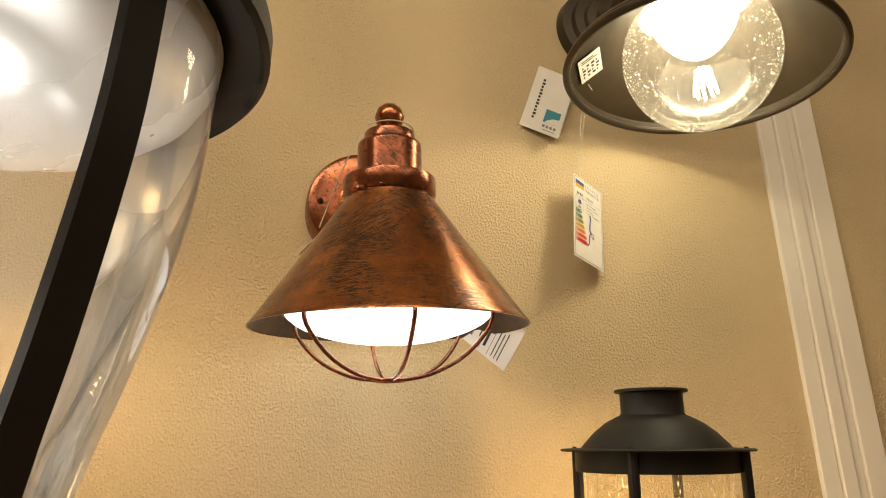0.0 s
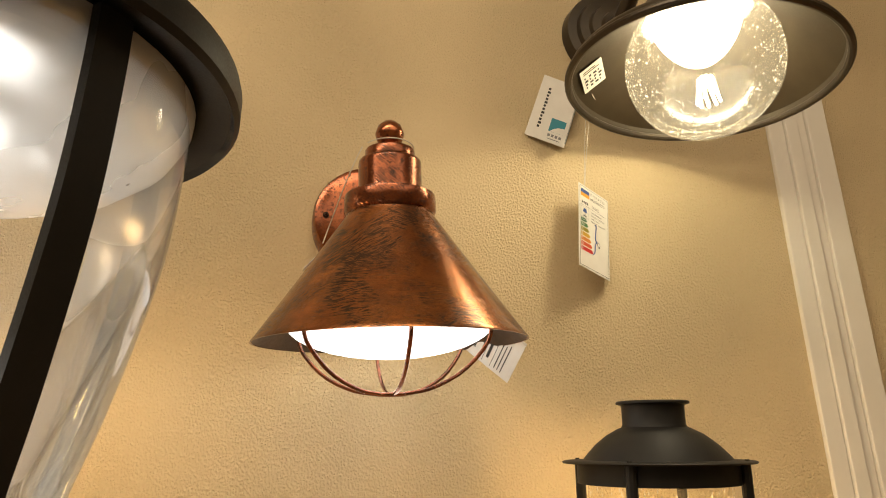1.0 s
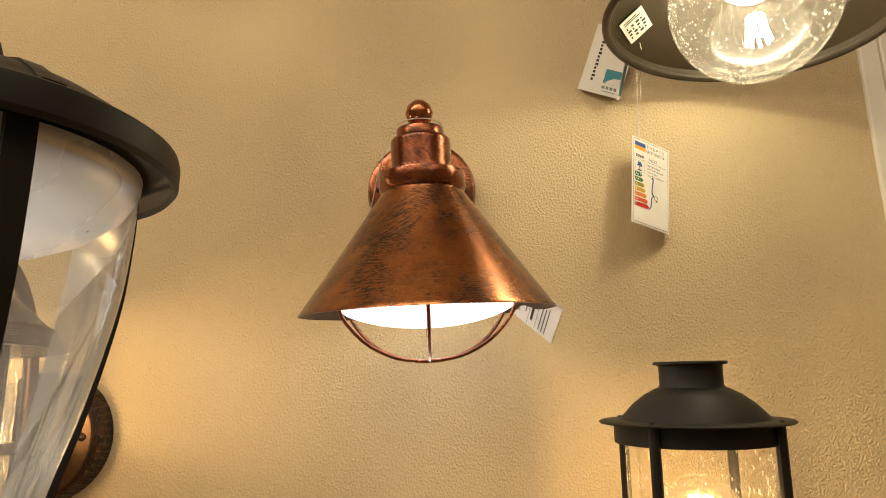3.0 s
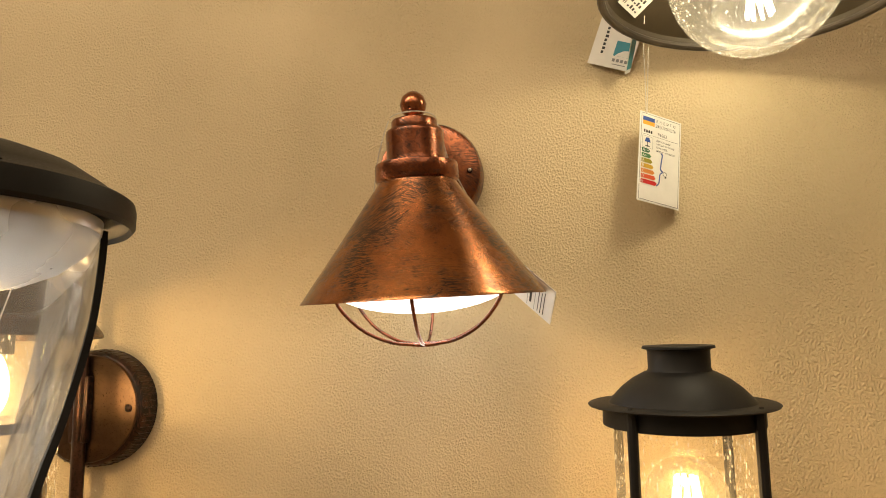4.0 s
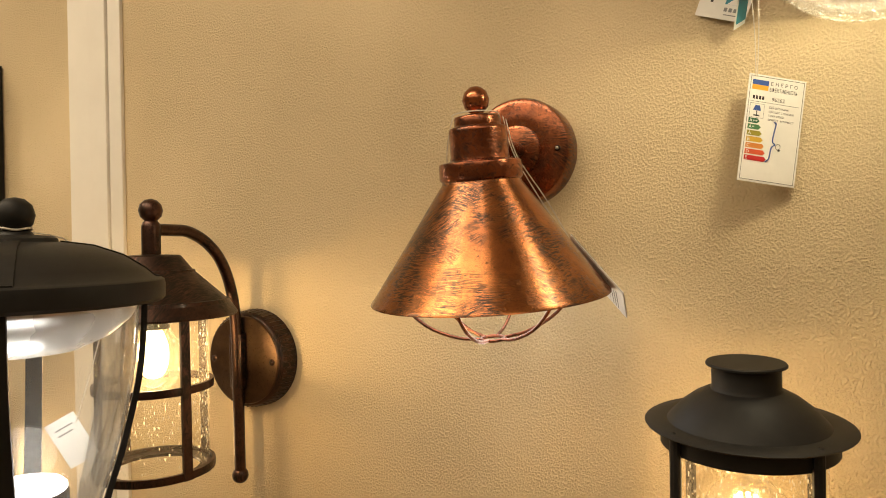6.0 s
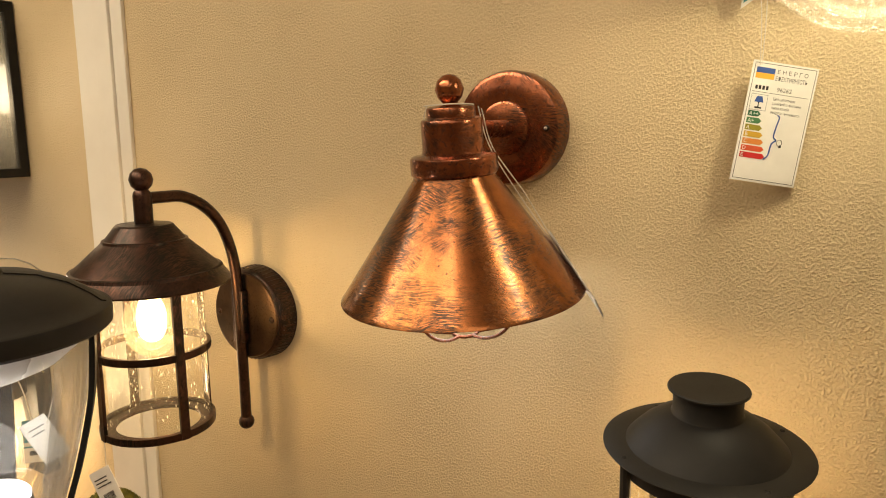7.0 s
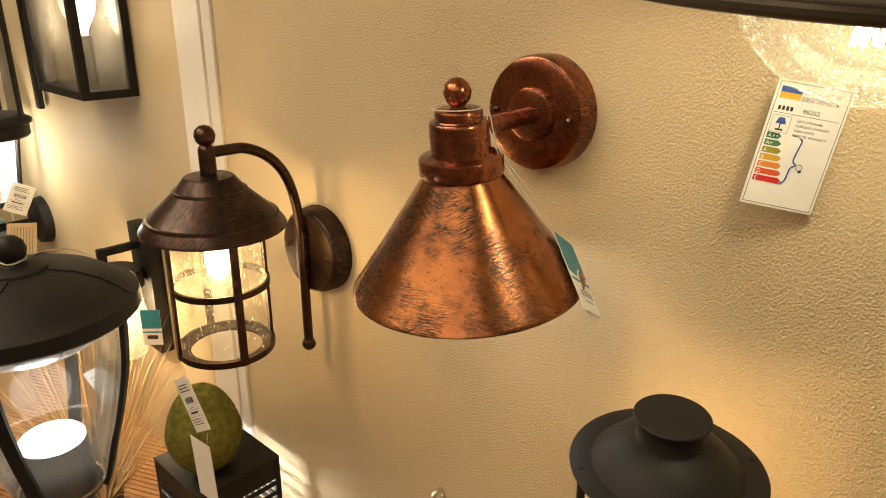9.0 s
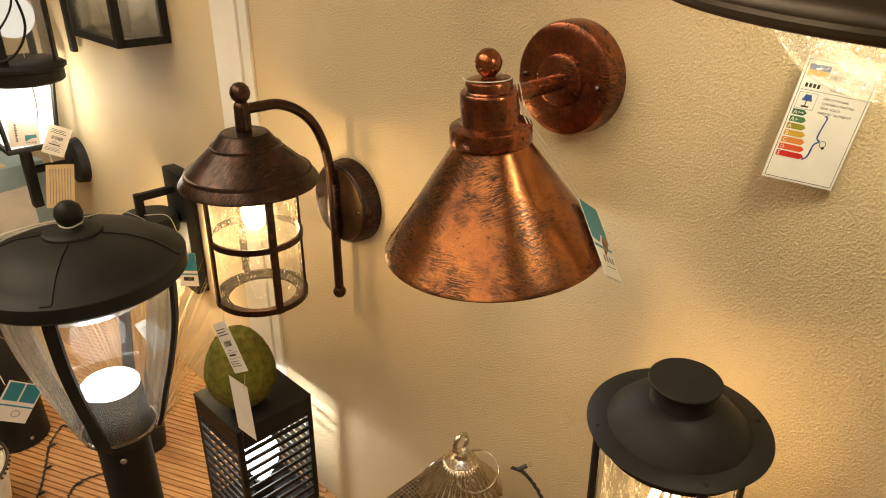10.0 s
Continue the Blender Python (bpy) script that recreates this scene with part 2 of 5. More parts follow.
TEAL = mottled("teal_ink", (0.015, 0.20, 0.27), (0.02, 0.24, 0.32), 30.0, (0.4, 0.5))
BLUE_INK = material("blue_ink", (0.03, 0.08, 0.30), 0.5)
YELLOW_INK = material("amber_ink", (0.75, 0.36, 0.03), 0.5)
FLOOR_MAT = mottled("grey_floor_tile", (0.30, 0.27, 0.23), (0.37, 0.33, 0.28), 6.0, (0.3, 0.5))
CEIL_MAT = mottled("white_ceiling", (0.72, 0.70, 0.66), (0.78, 0.76, 0.72), 5.0, (0.7, 0.8))

# ---- mesh helpers ----


def lathe(profile, seg=48, m=None, closed=False, arc=None):
    """Turns a profile of (radius, height) round the z axis."""
    bm = bmesh.new()
    rings = []
    for r, z in profile:
        if r < 1e-6:
            rings.append([bm.verts.new((0, 0, z))] * seg)
        else:
            rings.append([bm.verts.new((r * math.cos(2 * math.pi * k / seg), r * math.sin(2 * math.pi * k / seg), z)) for k in range(seg)])
    pairs = list(zip(rings, rings[1:]))
    if closed:
        pairs.append((rings[-1], rings[0]))
    for a, b in pairs:
        for k in range(seg):
            j = (k + 1) % seg
            vs = []
            for v in (a[k], a[j], b[j], b[k]):
                if v not in vs:
                    vs.append(v)
            if len(vs) > 2:
                bm.faces.new(vs)
    bmesh.ops.recalc_face_normals(bm, faces=bm.faces)
    if m is not None:
        bm.transform(m)
    return bm


def tube(points, r, seg=10, radii=None, closed=False):
    """A round bar along a line of points."""
    bm = bmesh.new()
    pts = [Vector(p) for p in points]
    n = len(pts)
    side = None
    rings = []
    for i, p in enumerate(pts):
        if closed:
            d = pts[(i + 1) % n] - pts[i - 1]
        else:
            d = pts[min(i + 1, n - 1)] - pts[max(i - 1, 0)]
        d.normalize()
        if side is None:
            side = d.orthogonal().normalized()
        side = (side - d * side.dot(d)).normalized()
        up = d.cross(side)
        rr = radii[i] if radii else r
        rings.append([bm.verts.new(p + rr * (math.cos(2 * math.pi * k / seg) * side + math.sin(2 * math.pi * k / seg) * up)) for k in range(seg)])
    for a, b in list(zip(rings, rings[1:])) + ([(rings[-1], rings[0])] if closed else []):
        for k in range(seg):
            j = (k + 1) % seg
            bm.faces.new((a[k], a[j], b[j], b[k]))
    if not closed:
        bm.faces.new(rings[0][::-1])
        bm.faces.new(rings[-1])
    bmesh.ops.recalc_face_normals(bm, faces=bm.faces)
    return bm


def rounded(profile, n=26):
    """A smooth profile through a few (radius, height) pairs."""
    return [(max(v.x, 0.0), v.y) for v in curve_line([(r, h, 0) for r, h in profile], n)]


def block(size, place=(0, 0, 0), bevel=0.0, bm=None, m=None):
    """A box of that size round that place, its edges rounded by bevel."""
    out = bm or bmesh.new()
    made = bmesh.ops.create_cube(out, size=1.0, matrix=Matrix.Translation(place) @ Matrix.Diagonal((*size, 1)))
    if bevel:
        edges = list({e for v in made["verts"] for e in v.link_edges})
        bmesh.ops.bevel(out, geom=edges, offset=bevel, segments=2, affect="EDGES", profile=0.5)
    if m is not None:
        out.transform(m)
    return out


def ball(r, place, seg=20):
    bm = bmesh.new()
    bmesh.ops.create_uvsphere(bm, u_segments=seg, v_segments=seg // 2 + 2, radius=r, matrix=Matrix.Translation(place))
    return bm


def strap(points, across, width, thick):
    """A flat bar along a line of points; across gives the way of its width at each point."""
    bm = bmesh.new()
    rows = []
    n = len(points)
    for i, p in enumerate(points):
        p = Vector(p)
        d = (Vector(points[min(i + 1, n - 1)]) - Vector(points[max(i - 1, 0)])).normalized()
        a = Vector(across).normalized()
        o = d.cross(a).normalized()
        rows.append([bm.verts.new(p + sx * a * width / 2 + so * o * thick / 2) for sx, so in ((-1, -1), (1, -1), (1, 1), (-1, 1))])
    for a, b in zip(rows, rows[1:]):
        for k in range(4):
            bm.faces.new((a[k], a[(k + 1) % 4], b[(k + 1) % 4], b[k]))
    bm.faces.new(rows[0][::-1])
    bm.faces.new(rows[-1])
    bmesh.ops.recalc_face_normals(bm, faces=bm.faces)
    return bm


def mesh_object(name, bm, mat, smooth=35.0):
    me = bpy.data.meshes.new(name)
    bm.to_mesh(me)
    bm.free()
    me.materials.append(mat)
    if smooth:
        me.shade_smooth()
        me.set_sharp_from_angle(angle=radians(smooth))
    return new(name, me)


def part(name, bm, mat, parent, label="", smooth=35.0, shadow=True):
    """Links a bmesh, given in the parent's own frame, as one part under it."""
    ob = mesh_object(name, bm, mat, smooth)
    ob.parent = parent
    if label:
        ob["label"] = label
    ob.visible_shadow = shadow
    return ob


def thing(name, m, label, category, group="", kind=""):
    ob = new(name)
    ob.empty_display_size = 0.02
    ob.matrix_world = m if isinstance(m, Matrix) else Matrix.Translation(m)
    return tagged(ob, label, category, group, kind)


def structure(name, bm, mat, label, category, smooth=0):
    return tagged(mesh_object(name, bm, mat, smooth), label, category, kind="structure")


def curve_line(points, n):
    """n points on a smooth line through the given ones."""
    p = [Vector(q) for q in points]
    p = [2 * p[0] - p[1]] + p + [2 * p[-1] - p[-2]]
    out = []
    spans = len(p) - 3
    for i in range(n):
        s = i / (n - 1) * spans
        k = min(int(s), spans - 1)
        t = s - k
        a, b, c, d = p[k:k + 4]
        out.append(0.5 * (2 * b + (c - a) * t + (2 * a - 5 * b + 4 * c - d) * t * t + (3 * b - a - 3 * c + d) * t ** 3))
    return out


# ---- the room ----
X0, X1, Y0, HIGH = -3.2, 2.4, -3.6, 2.7
SHELF = 0.85
structure("wall_north", block((X1 - X0 + 0.2, 0.12, HIGH), ((X0 + X1) / 2, 0.06, HIGH / 2)), PLASTER, "cream textured plaster display wall", "wall")
structure("wall_south", block((X1 - X0 + 0.2, 0.12, HIGH), ((X0 + X1) / 2, Y0 - 0.06, HIGH / 2)), PLASTER, "cream plaster wall behind the aisle", "wall")
structure("wall_west", block((0.1, -Y0, HIGH), (X0 - 0.05, Y0 / 2, HIGH / 2)), PLASTER, "cream plaster end wall of the showroom", "wall")
structure("wall_east", block((0.1, -Y0, HIGH), (X1 + 0.05, Y0 / 2, HIGH / 2)), PLASTER, "cream plaster end wall of the showroom", "wall")
structure("floor", block((X1 - X0, -Y0, 0.08), ((X0 + X1) / 2, Y0 / 2, -0.04)), FLOOR_MAT, "grey showroom floor", "floor")
structure("ceiling", block((X1 - X0 + 0.2, -Y0 + 0.24, 0.1), ((X0 + X1) / 2, Y0 / 2, HIGH + 0.05)), CEIL_MAT, "white showroom ceiling", "ceiling")


def wall_strip(name, x, bands):
    """A white moulded strip over a joint of the wall, in flat bands with grooves between."""
    bm = bmesh.new()
    for a, b, y in bands:
        block((b - a, y, HIGH - SHELF - 0.002), (x + (a + b) / 2, -y / 2, (HIGH + SHELF) / 2), 0.0012, bm)
    w = bands[-1][1] - 0.002
    block((w, 0.003, HIGH - SHELF - 0.002), (x + 0.001 + w / 2, -0.0015, (HIGH + SHELF) / 2), 0, bm)
    return structure(name, bm, WHITE_PVC, "white moulded strip running up the wall", "trim")


wall_strip("trim_1", 0.461, ((0.0, 0.0205, 0.006), (0.0215, 0.0385, 0.009), (0.039, 0.0515, 0.005), (0.0525, 0.080, 0.008)))
wall_strip("trim_2", -0.697, ((0.0, 0.046, 0.007), (0.0475, 0.082, 0.010), (0.083, 0.108, 0.006)))

# ---- the copper cone lamp ----


def screw(parent, place, mat=STEEL, turn=None, r=0.0032):
    bm = lathe([(0, 0.0022), (r * 0.6, 0.0019), (r, 0.0008), (r, 0.0)], 14)
    block((r * 1.3, r * 0.28, 0.0006), (0, 0, 0.0021), 0, bm)
    bm.transform(Matrix.Translation(place) @ (turn or pose(0, 0, 0, 90)))
    return part("screw", bm, mat, parent)


def cone_lamp():
    base = Vector((-0.002, 0.0, 1.7195))
    lamp = thing("cone_wall_lamp", base, "antique copper cone wall lamp with wire guard, lit", "wall lamp", "lamps on the wall")
    # wall plate, towards the room along -y
    to_room = Matrix(((1, 0, 0, 0), (0, 0, -1, 0), (0, 1, 0, 0), (0, 0, 0, 1)))
    plate = lathe([(0, 0.026), (0.030, 0.026), (0.0470, 0.0255), (0.0514, 0.0235), (0.0534, 0.019), (0.0538, 0.0), (0, 0)], 64, to_room)
    wp = part("wall_plate", plate, CAST_COPPER, lamp)
    part("boss", lathe([(0, 0.031), (0.021, 0.031), (0.0245, 0.0295), (0.025, 0.026), (0, 0.025)], 48, to_room), CAST_COPPER, lamp)
    for sx in (-0.0415, 0.0415):
        screw(lamp, (sx, -0.0258, 0), BROWN_COPPER, r=0.0030)
        part("screw_tip", ball(0.0017, (sx, -0.0285, 0), 12), STEEL if sx > 0 else BROWN_COPPER, lamp)
    # shade axis: leans towards the wall at its foot
    top = Vector((0.001, -0.134, 1.7500)) - base
    down = Vector((0.026, 0.088, -1)).normalized()
    turn = Vector((0, 0, -1)).rotation_difference(down).to_matrix().to_4x4()
    m = Matrix.Translation(top) @ turn
    part("arm", tube([(0.002, -0.030, 0), (0.002, -0.08, -0.001), (0.002, -0.126, -0.002)], 0.0078, 16), CAST_COPPER, lamp)
    part("finial", lathe([(0, 0.0118), (0.005, 0.0107), (0.0095, 0.0068), (0.0117, 0.0), (0.0098, -0.0065), (0.006, -0.0105), (0.006, -0.014)], 28, m), CAST_COPPER, lamp)
    part("cap", lathe([(0.004, -0.0115), (0.0165, -0.0128), (0.0190, -0.0138), (0.0197, -0.0150), (0.0198, -0.0212), (0.0206, -0.0222), (0.0236, -0.0228), (0.0246, -0.0240),
                       (0.0249, -0.0262), (0.0249, -0.0462), (0.0256, -0.0498), (0.0270, -0.0508), (0.0335, -0.0515), (0.0350, -0.0524), (0.0356, -0.0540),
                       (0.0357, -0.0652), (0.0350, -0.0668), (0.0335, -0.0680)], 64, m), CAST_COPPER, lamp)
    part("shade", lathe([(0.0335, -0.0672), (0.0345, -0.0700), (0.0680, -0.1180), (0.1000, -0.1628), (0.1020, -0.1650), (0.1025, -0.1662), (0.1012, -0.1662)], 96, m), COPPER, lamp)
    part("lining", lathe([(0.1010, -0.1658), (0.0985, -0.1632), (0.0668, -0.1186), (0.034, -0.0725)], 96, m), COPPER_IN, lamp, "dark inside of the shade")
    bowl = [(0.079 * math.sin(a), -0.150 - 0.0285 * math.cos(a)) for a in [math.pi / 2 * k / 10 for k in range(10, -1, -1)]]
    part("diffuser", lathe(bowl, 48, m), OPAL, lamp, "white opal diffuser, lit", shadow=False)
    for k in range(6):
        a = radians(60 * k + 32)
        ca, sa = math.cos(a), math.sin(a)
        prof = curve_line([(0.0770, -0.156), (0.0735, -0.170), (0.0550, -0.189), (0.0310, -0.2005), (0.0100, -0.2040)], 14)
        pts = [m @ Vector((p[0] * ca, p[0] * sa, p[1])) for p in [tuple(q) for q in [(u.x, u.y) for u in [Vector((v[0], v[1], 0)) for v in prof]]]]
        part("guard_wire", tube(pts, 0.0015, 8), CAST_COPPER, lamp)
    ring = [m @ Vector((0.0105 * math.cos(a), 0.0105 * math.sin(a), -0.2042)) for a in [2 * math.pi * k / 24 for k in range(24)]]
    part("guard_ring", tube(ring, 0.0016, 8, closed=True), CAST_COPPER, lamp)
    hoop = [m @ Vector((0.0770 * math.cos(a), 0.0770 * math.sin(a), -0.156)) for a in [2 * math.pi * k / 48 for k in range(48)]]
    part("guard_hoop", tube(hoop, 0.0016, 8, closed=True), CAST_COPPER, lamp)
    return lamp, m


CONE, CONE_M = cone_lamp()


def glow_sticks(parent, place, spread, length, mat, count=6, r=0.0011):
    """Upright glowing sticks round a place, for a bulb's filament or its mirrored glow."""
    for k in range(count):
        a = 2 * math.pi * k / count + 0.3
        lo = Vector(place) + Vector((spread * math.cos(a), spread * math.sin(a), -length / 2))
        hi = Vector(place) + Vector((0.6 * spread * math.cos(a + 0.5), 0.6 * spread * math.sin(a + 0.5), length / 2))
        part("glow_stick", tube([lo, hi], r, 6), mat, parent, "glowing filament, real or mirrored in the glass", shadow=False)


def bubbles(count, make, size, tall=1.0):
    """Small blisters in blown glass; make gives a place and a way out of the glass."""
    bm = bmesh.new()
    for _ in range(count):
        p, out = make()
        r = size * random.uniform(0.5, 1.4)
        m = Matrix.Translation(p) @ out.to_track_quat("Z", "Y").to_matrix().to_4x4() @ Matrix.Diagonal((r, r * tall * random.uniform(0.8, 1.8), r * 0.5, 1))
        bmesh.ops.create_icosphere(bm, subdivisions=1, radius=1.0, matrix=m)
    return bm


# ---- the barn lamp with the seeded globe ----


def barn_lamp():
    base = Vector((0.272, 0.0, 1.965))
    lamp = thing("barn_wall_lamp", base, "dark bronze barn wall lamp with seeded glass globe, lit", "wall lamp", "lamps on the wall")
    to_room = Matrix(((1, 0, 0, 0), (0, 0, -1, 0), (0, 1, 0, 0), (0, 0, 0, 1)))
    part("wall_plate", lathe([(0, 0.034), (0.018, 0.034), (0.020, 0.028), (0.030, 0.027), (0.032, 0.022), (0.042, 0.021), (0.044, 0.015), (0.054, 0.014), (0.056, 0.0), (0, 0)], 56, to_room), BRONZE, lamp)
    rim = Vector((0.2795, -0.1495, 1.8250)) - base
    axis = Vector((0.070, -0.036, 1)).normalized()
    m = Matrix.Translation(rim) @ Vector((0, 0, 1)).rotation_difference(axis).to_matrix().to_4x4()
    arm = curve_line([(0, -0.030, 0), (0.0, -0.06, 0.012), (0.002, -0.10, 0.03), (0.005, -0.140, 0.028), (0.006, -0.1575, -0.03)], 18)
    part("arm", tube(arm, 0.009, 14), BRONZE, lamp)
    part("neck", lathe([(0, 0.130), (0.020, 0.130), (0.024, 0.126), (0.024, 0.120), (0.028, 0.118), (0.028, 0.112), (0.032, 0.110), (0.032, 0.086), (0.038, 0.084)], 40, m), BRONZE, lamp)
    part("hood", lathe([(0.036, 0.086), (0.044, 0.080), (0.060, 0.056), (0.086, 0.030), (0.108, 0.013), (0.1155, 0.008), (0.1185, 0.004), (0.1190, 0.0), (0.1175, -0.003), (0.1150, -0.002)], 80, m), BRONZE, lamp)
    part("lining", lathe([(0.1150, -0.001), (0.1135, 0.005), (0.106, 0.0115), (0.084, 0.0285), (0.058, 0.0545), (0.042, 0.0785), (0, 0.0785)], 80, m), BRONZE_IN, lamp, "bronze inside of the hood")
    lip = [m @ Vector((0.1172 * math.cos(q), 0.1172 * math.sin(q), -0.0015)) for q in [2 * math.pi * k / 80 for k in range(80)]]
    part("rolled_rim", tube(lip, 0.0036, 10, closed=True), BRONZE, lamp)
    c = Vector((0.2855, -0.147, 1.8405)) - base
    R = 0.0692
    globe = lathe([(R * math.sin(a), R * math.cos(a)) for a in [0.42 + (math.pi - 0.42) * k / 28 for k in range(29)]], 56, Matrix.Translation(c))
    g = part("globe", globe, SEEDED, lamp, "clear seeded glass globe", shadow=False)

    def spot():
        d = Vector((random.gauss(0, 1), random.gauss(0, 1), random.gauss(0, 1))).normalized()
        if d.z > 0.85:
            d.z = -d.z
        return c + d * (R - 0.001), d
    tagged(part("blisters", bubbles(950, spot, 0.00058), BUBBLE, g, shadow=False), kind="stuff")
    part("socket", lathe([(0, 0.080), (0.017, 0.080), (0.017, 0.060), (0.0, 0.060)], 28, Matrix.Translation(c)), REFLECTOR, lamp)
    # bulb widened and tapered to the outline of its glare
    part("bulb", lathe(rounded([(0.022, 0.064), (0.036, 0.058), (0.0405, 0.048), (0.036, 0.031), (0.025, 0.014), (0.012, 0.003), (0, 0.000)]), 48, Matrix.Translation(c)), BULB_BRIGHT, lamp, "glowing bulb", shadow=False)
    # glowing sticks in place of the bulb's reflection low in the globe
    glow_sticks(lamp, c + Vector((0, 0, -0.027)), 0.0100, 0.024, BULB_REFLECTION, 9, 0.0013)
    return lamp


barn_lamp()

# ---- the round black lantern ----


def round_lantern():
    base = Vector((0.2074, -0.1150, 1.285))
    lamp = thing("round_lantern", Matrix.Translation(base) @ pose(0, 0, 0, 3), "round matt black lantern with seeded glass, lit", "lantern", "lamps on the wall")
    z = 1.497 - base.z

    def at(p):
        return [(r, h + z) for r, h in p]
    part("chimney", lathe(at([(0, 0.0445), (0.0268, 0.0445), (0.0275, 0.0437), (0.0275, 0.0425), (0.0240, 0.0415), (0.0235, 0.040), (0.0235, 0.027), (0.0250, 0.0245)]), 48), BLACK, lamp)
    part("roof", lathe(at([(0.0235, 0.0255), (0.0275, 0.0240), (0.0360, 0.0195), (0.0450, 0.0125), (0.0525, 0.0045), (0.0550, 0.0015), (0.0698, 0.0008), (0.0710, 0.0),
                           (0.0703, -0.0010), (0.0520, -0.0010)]), 72), BLACK, lamp)
    part("collar", lathe(at([(0.0565, -0.001), (0.0600, -0.001), (0.0600, -0.0155), (0.0565, -0.0155)]), 60, closed=True), BLACK, lamp)
    for k in range(4):
        a = radians(45 + 90 * k)
        x, y = 0.0622 * math.cos(a), 0.0622 * math.sin(a)
        part("post", tube([(x, y, z), (x, y, 0.02)], 0.0040, 10), BLACK, lamp)
        s = radians(45 + 90 * k)
        screw(lamp, (0.0640 * math.cos(s), 0.0640 * math.sin(s), z - 0.0002), BLACK, Matrix(), 0.0024)
    g = part("glass", lathe([(0.0525, z - 0.004), (0.0525, 0.022)], 56), SEEDED, lamp, "clear seeded glass cylinder", shadow=False)

    def spot():
        a = random.uniform(0, 2 * math.pi)
        d = Vector((math.cos(a), math.sin(a), 0))
        return d * 0.0522 + Vector((0, 0, random.uniform(0.025, z - 0.018))), d
    tagged(part("blisters", bubbles(1000, spot, 0.00050, 2.2), BUBBLE, g, shadow=False), kind="stuff")
    part("base", lathe([(0, 0.022), (0.066, 0.022), (0.070, 0.018), (0.070, 0.004), (0.064, 0.0), (0, 0)], 56), BLACK, lamp)
    part("bracket", block((0.03, 0.075, 0.016), (0, 0.086, 0.010), 0.003), BLACK, lamp)
    part("socket", lathe([(0, 0.090), (0.016, 0.090), (0.017, 0.022), (0, 0.022)], 24), BLACK, lamp)
    part("bulb", lathe(rounded([(0.012, 0.090), (0.016, 0.102), (0.027, 0.122), (0.031, 0.140), (0.027, 0.157), (0.014, 0.169), (0, 0.172)]), 36), BULB_GLASS, lamp, "clear glass bulb, lit", shadow=False)
    glow_sticks(lamp, (0, 0, 0.140), 0.0120, 0.034, BULB_AMBER, 8, 0.0018)
    return lamp


round_lantern()

# ---- the dark copper lantern on a bent arm ----


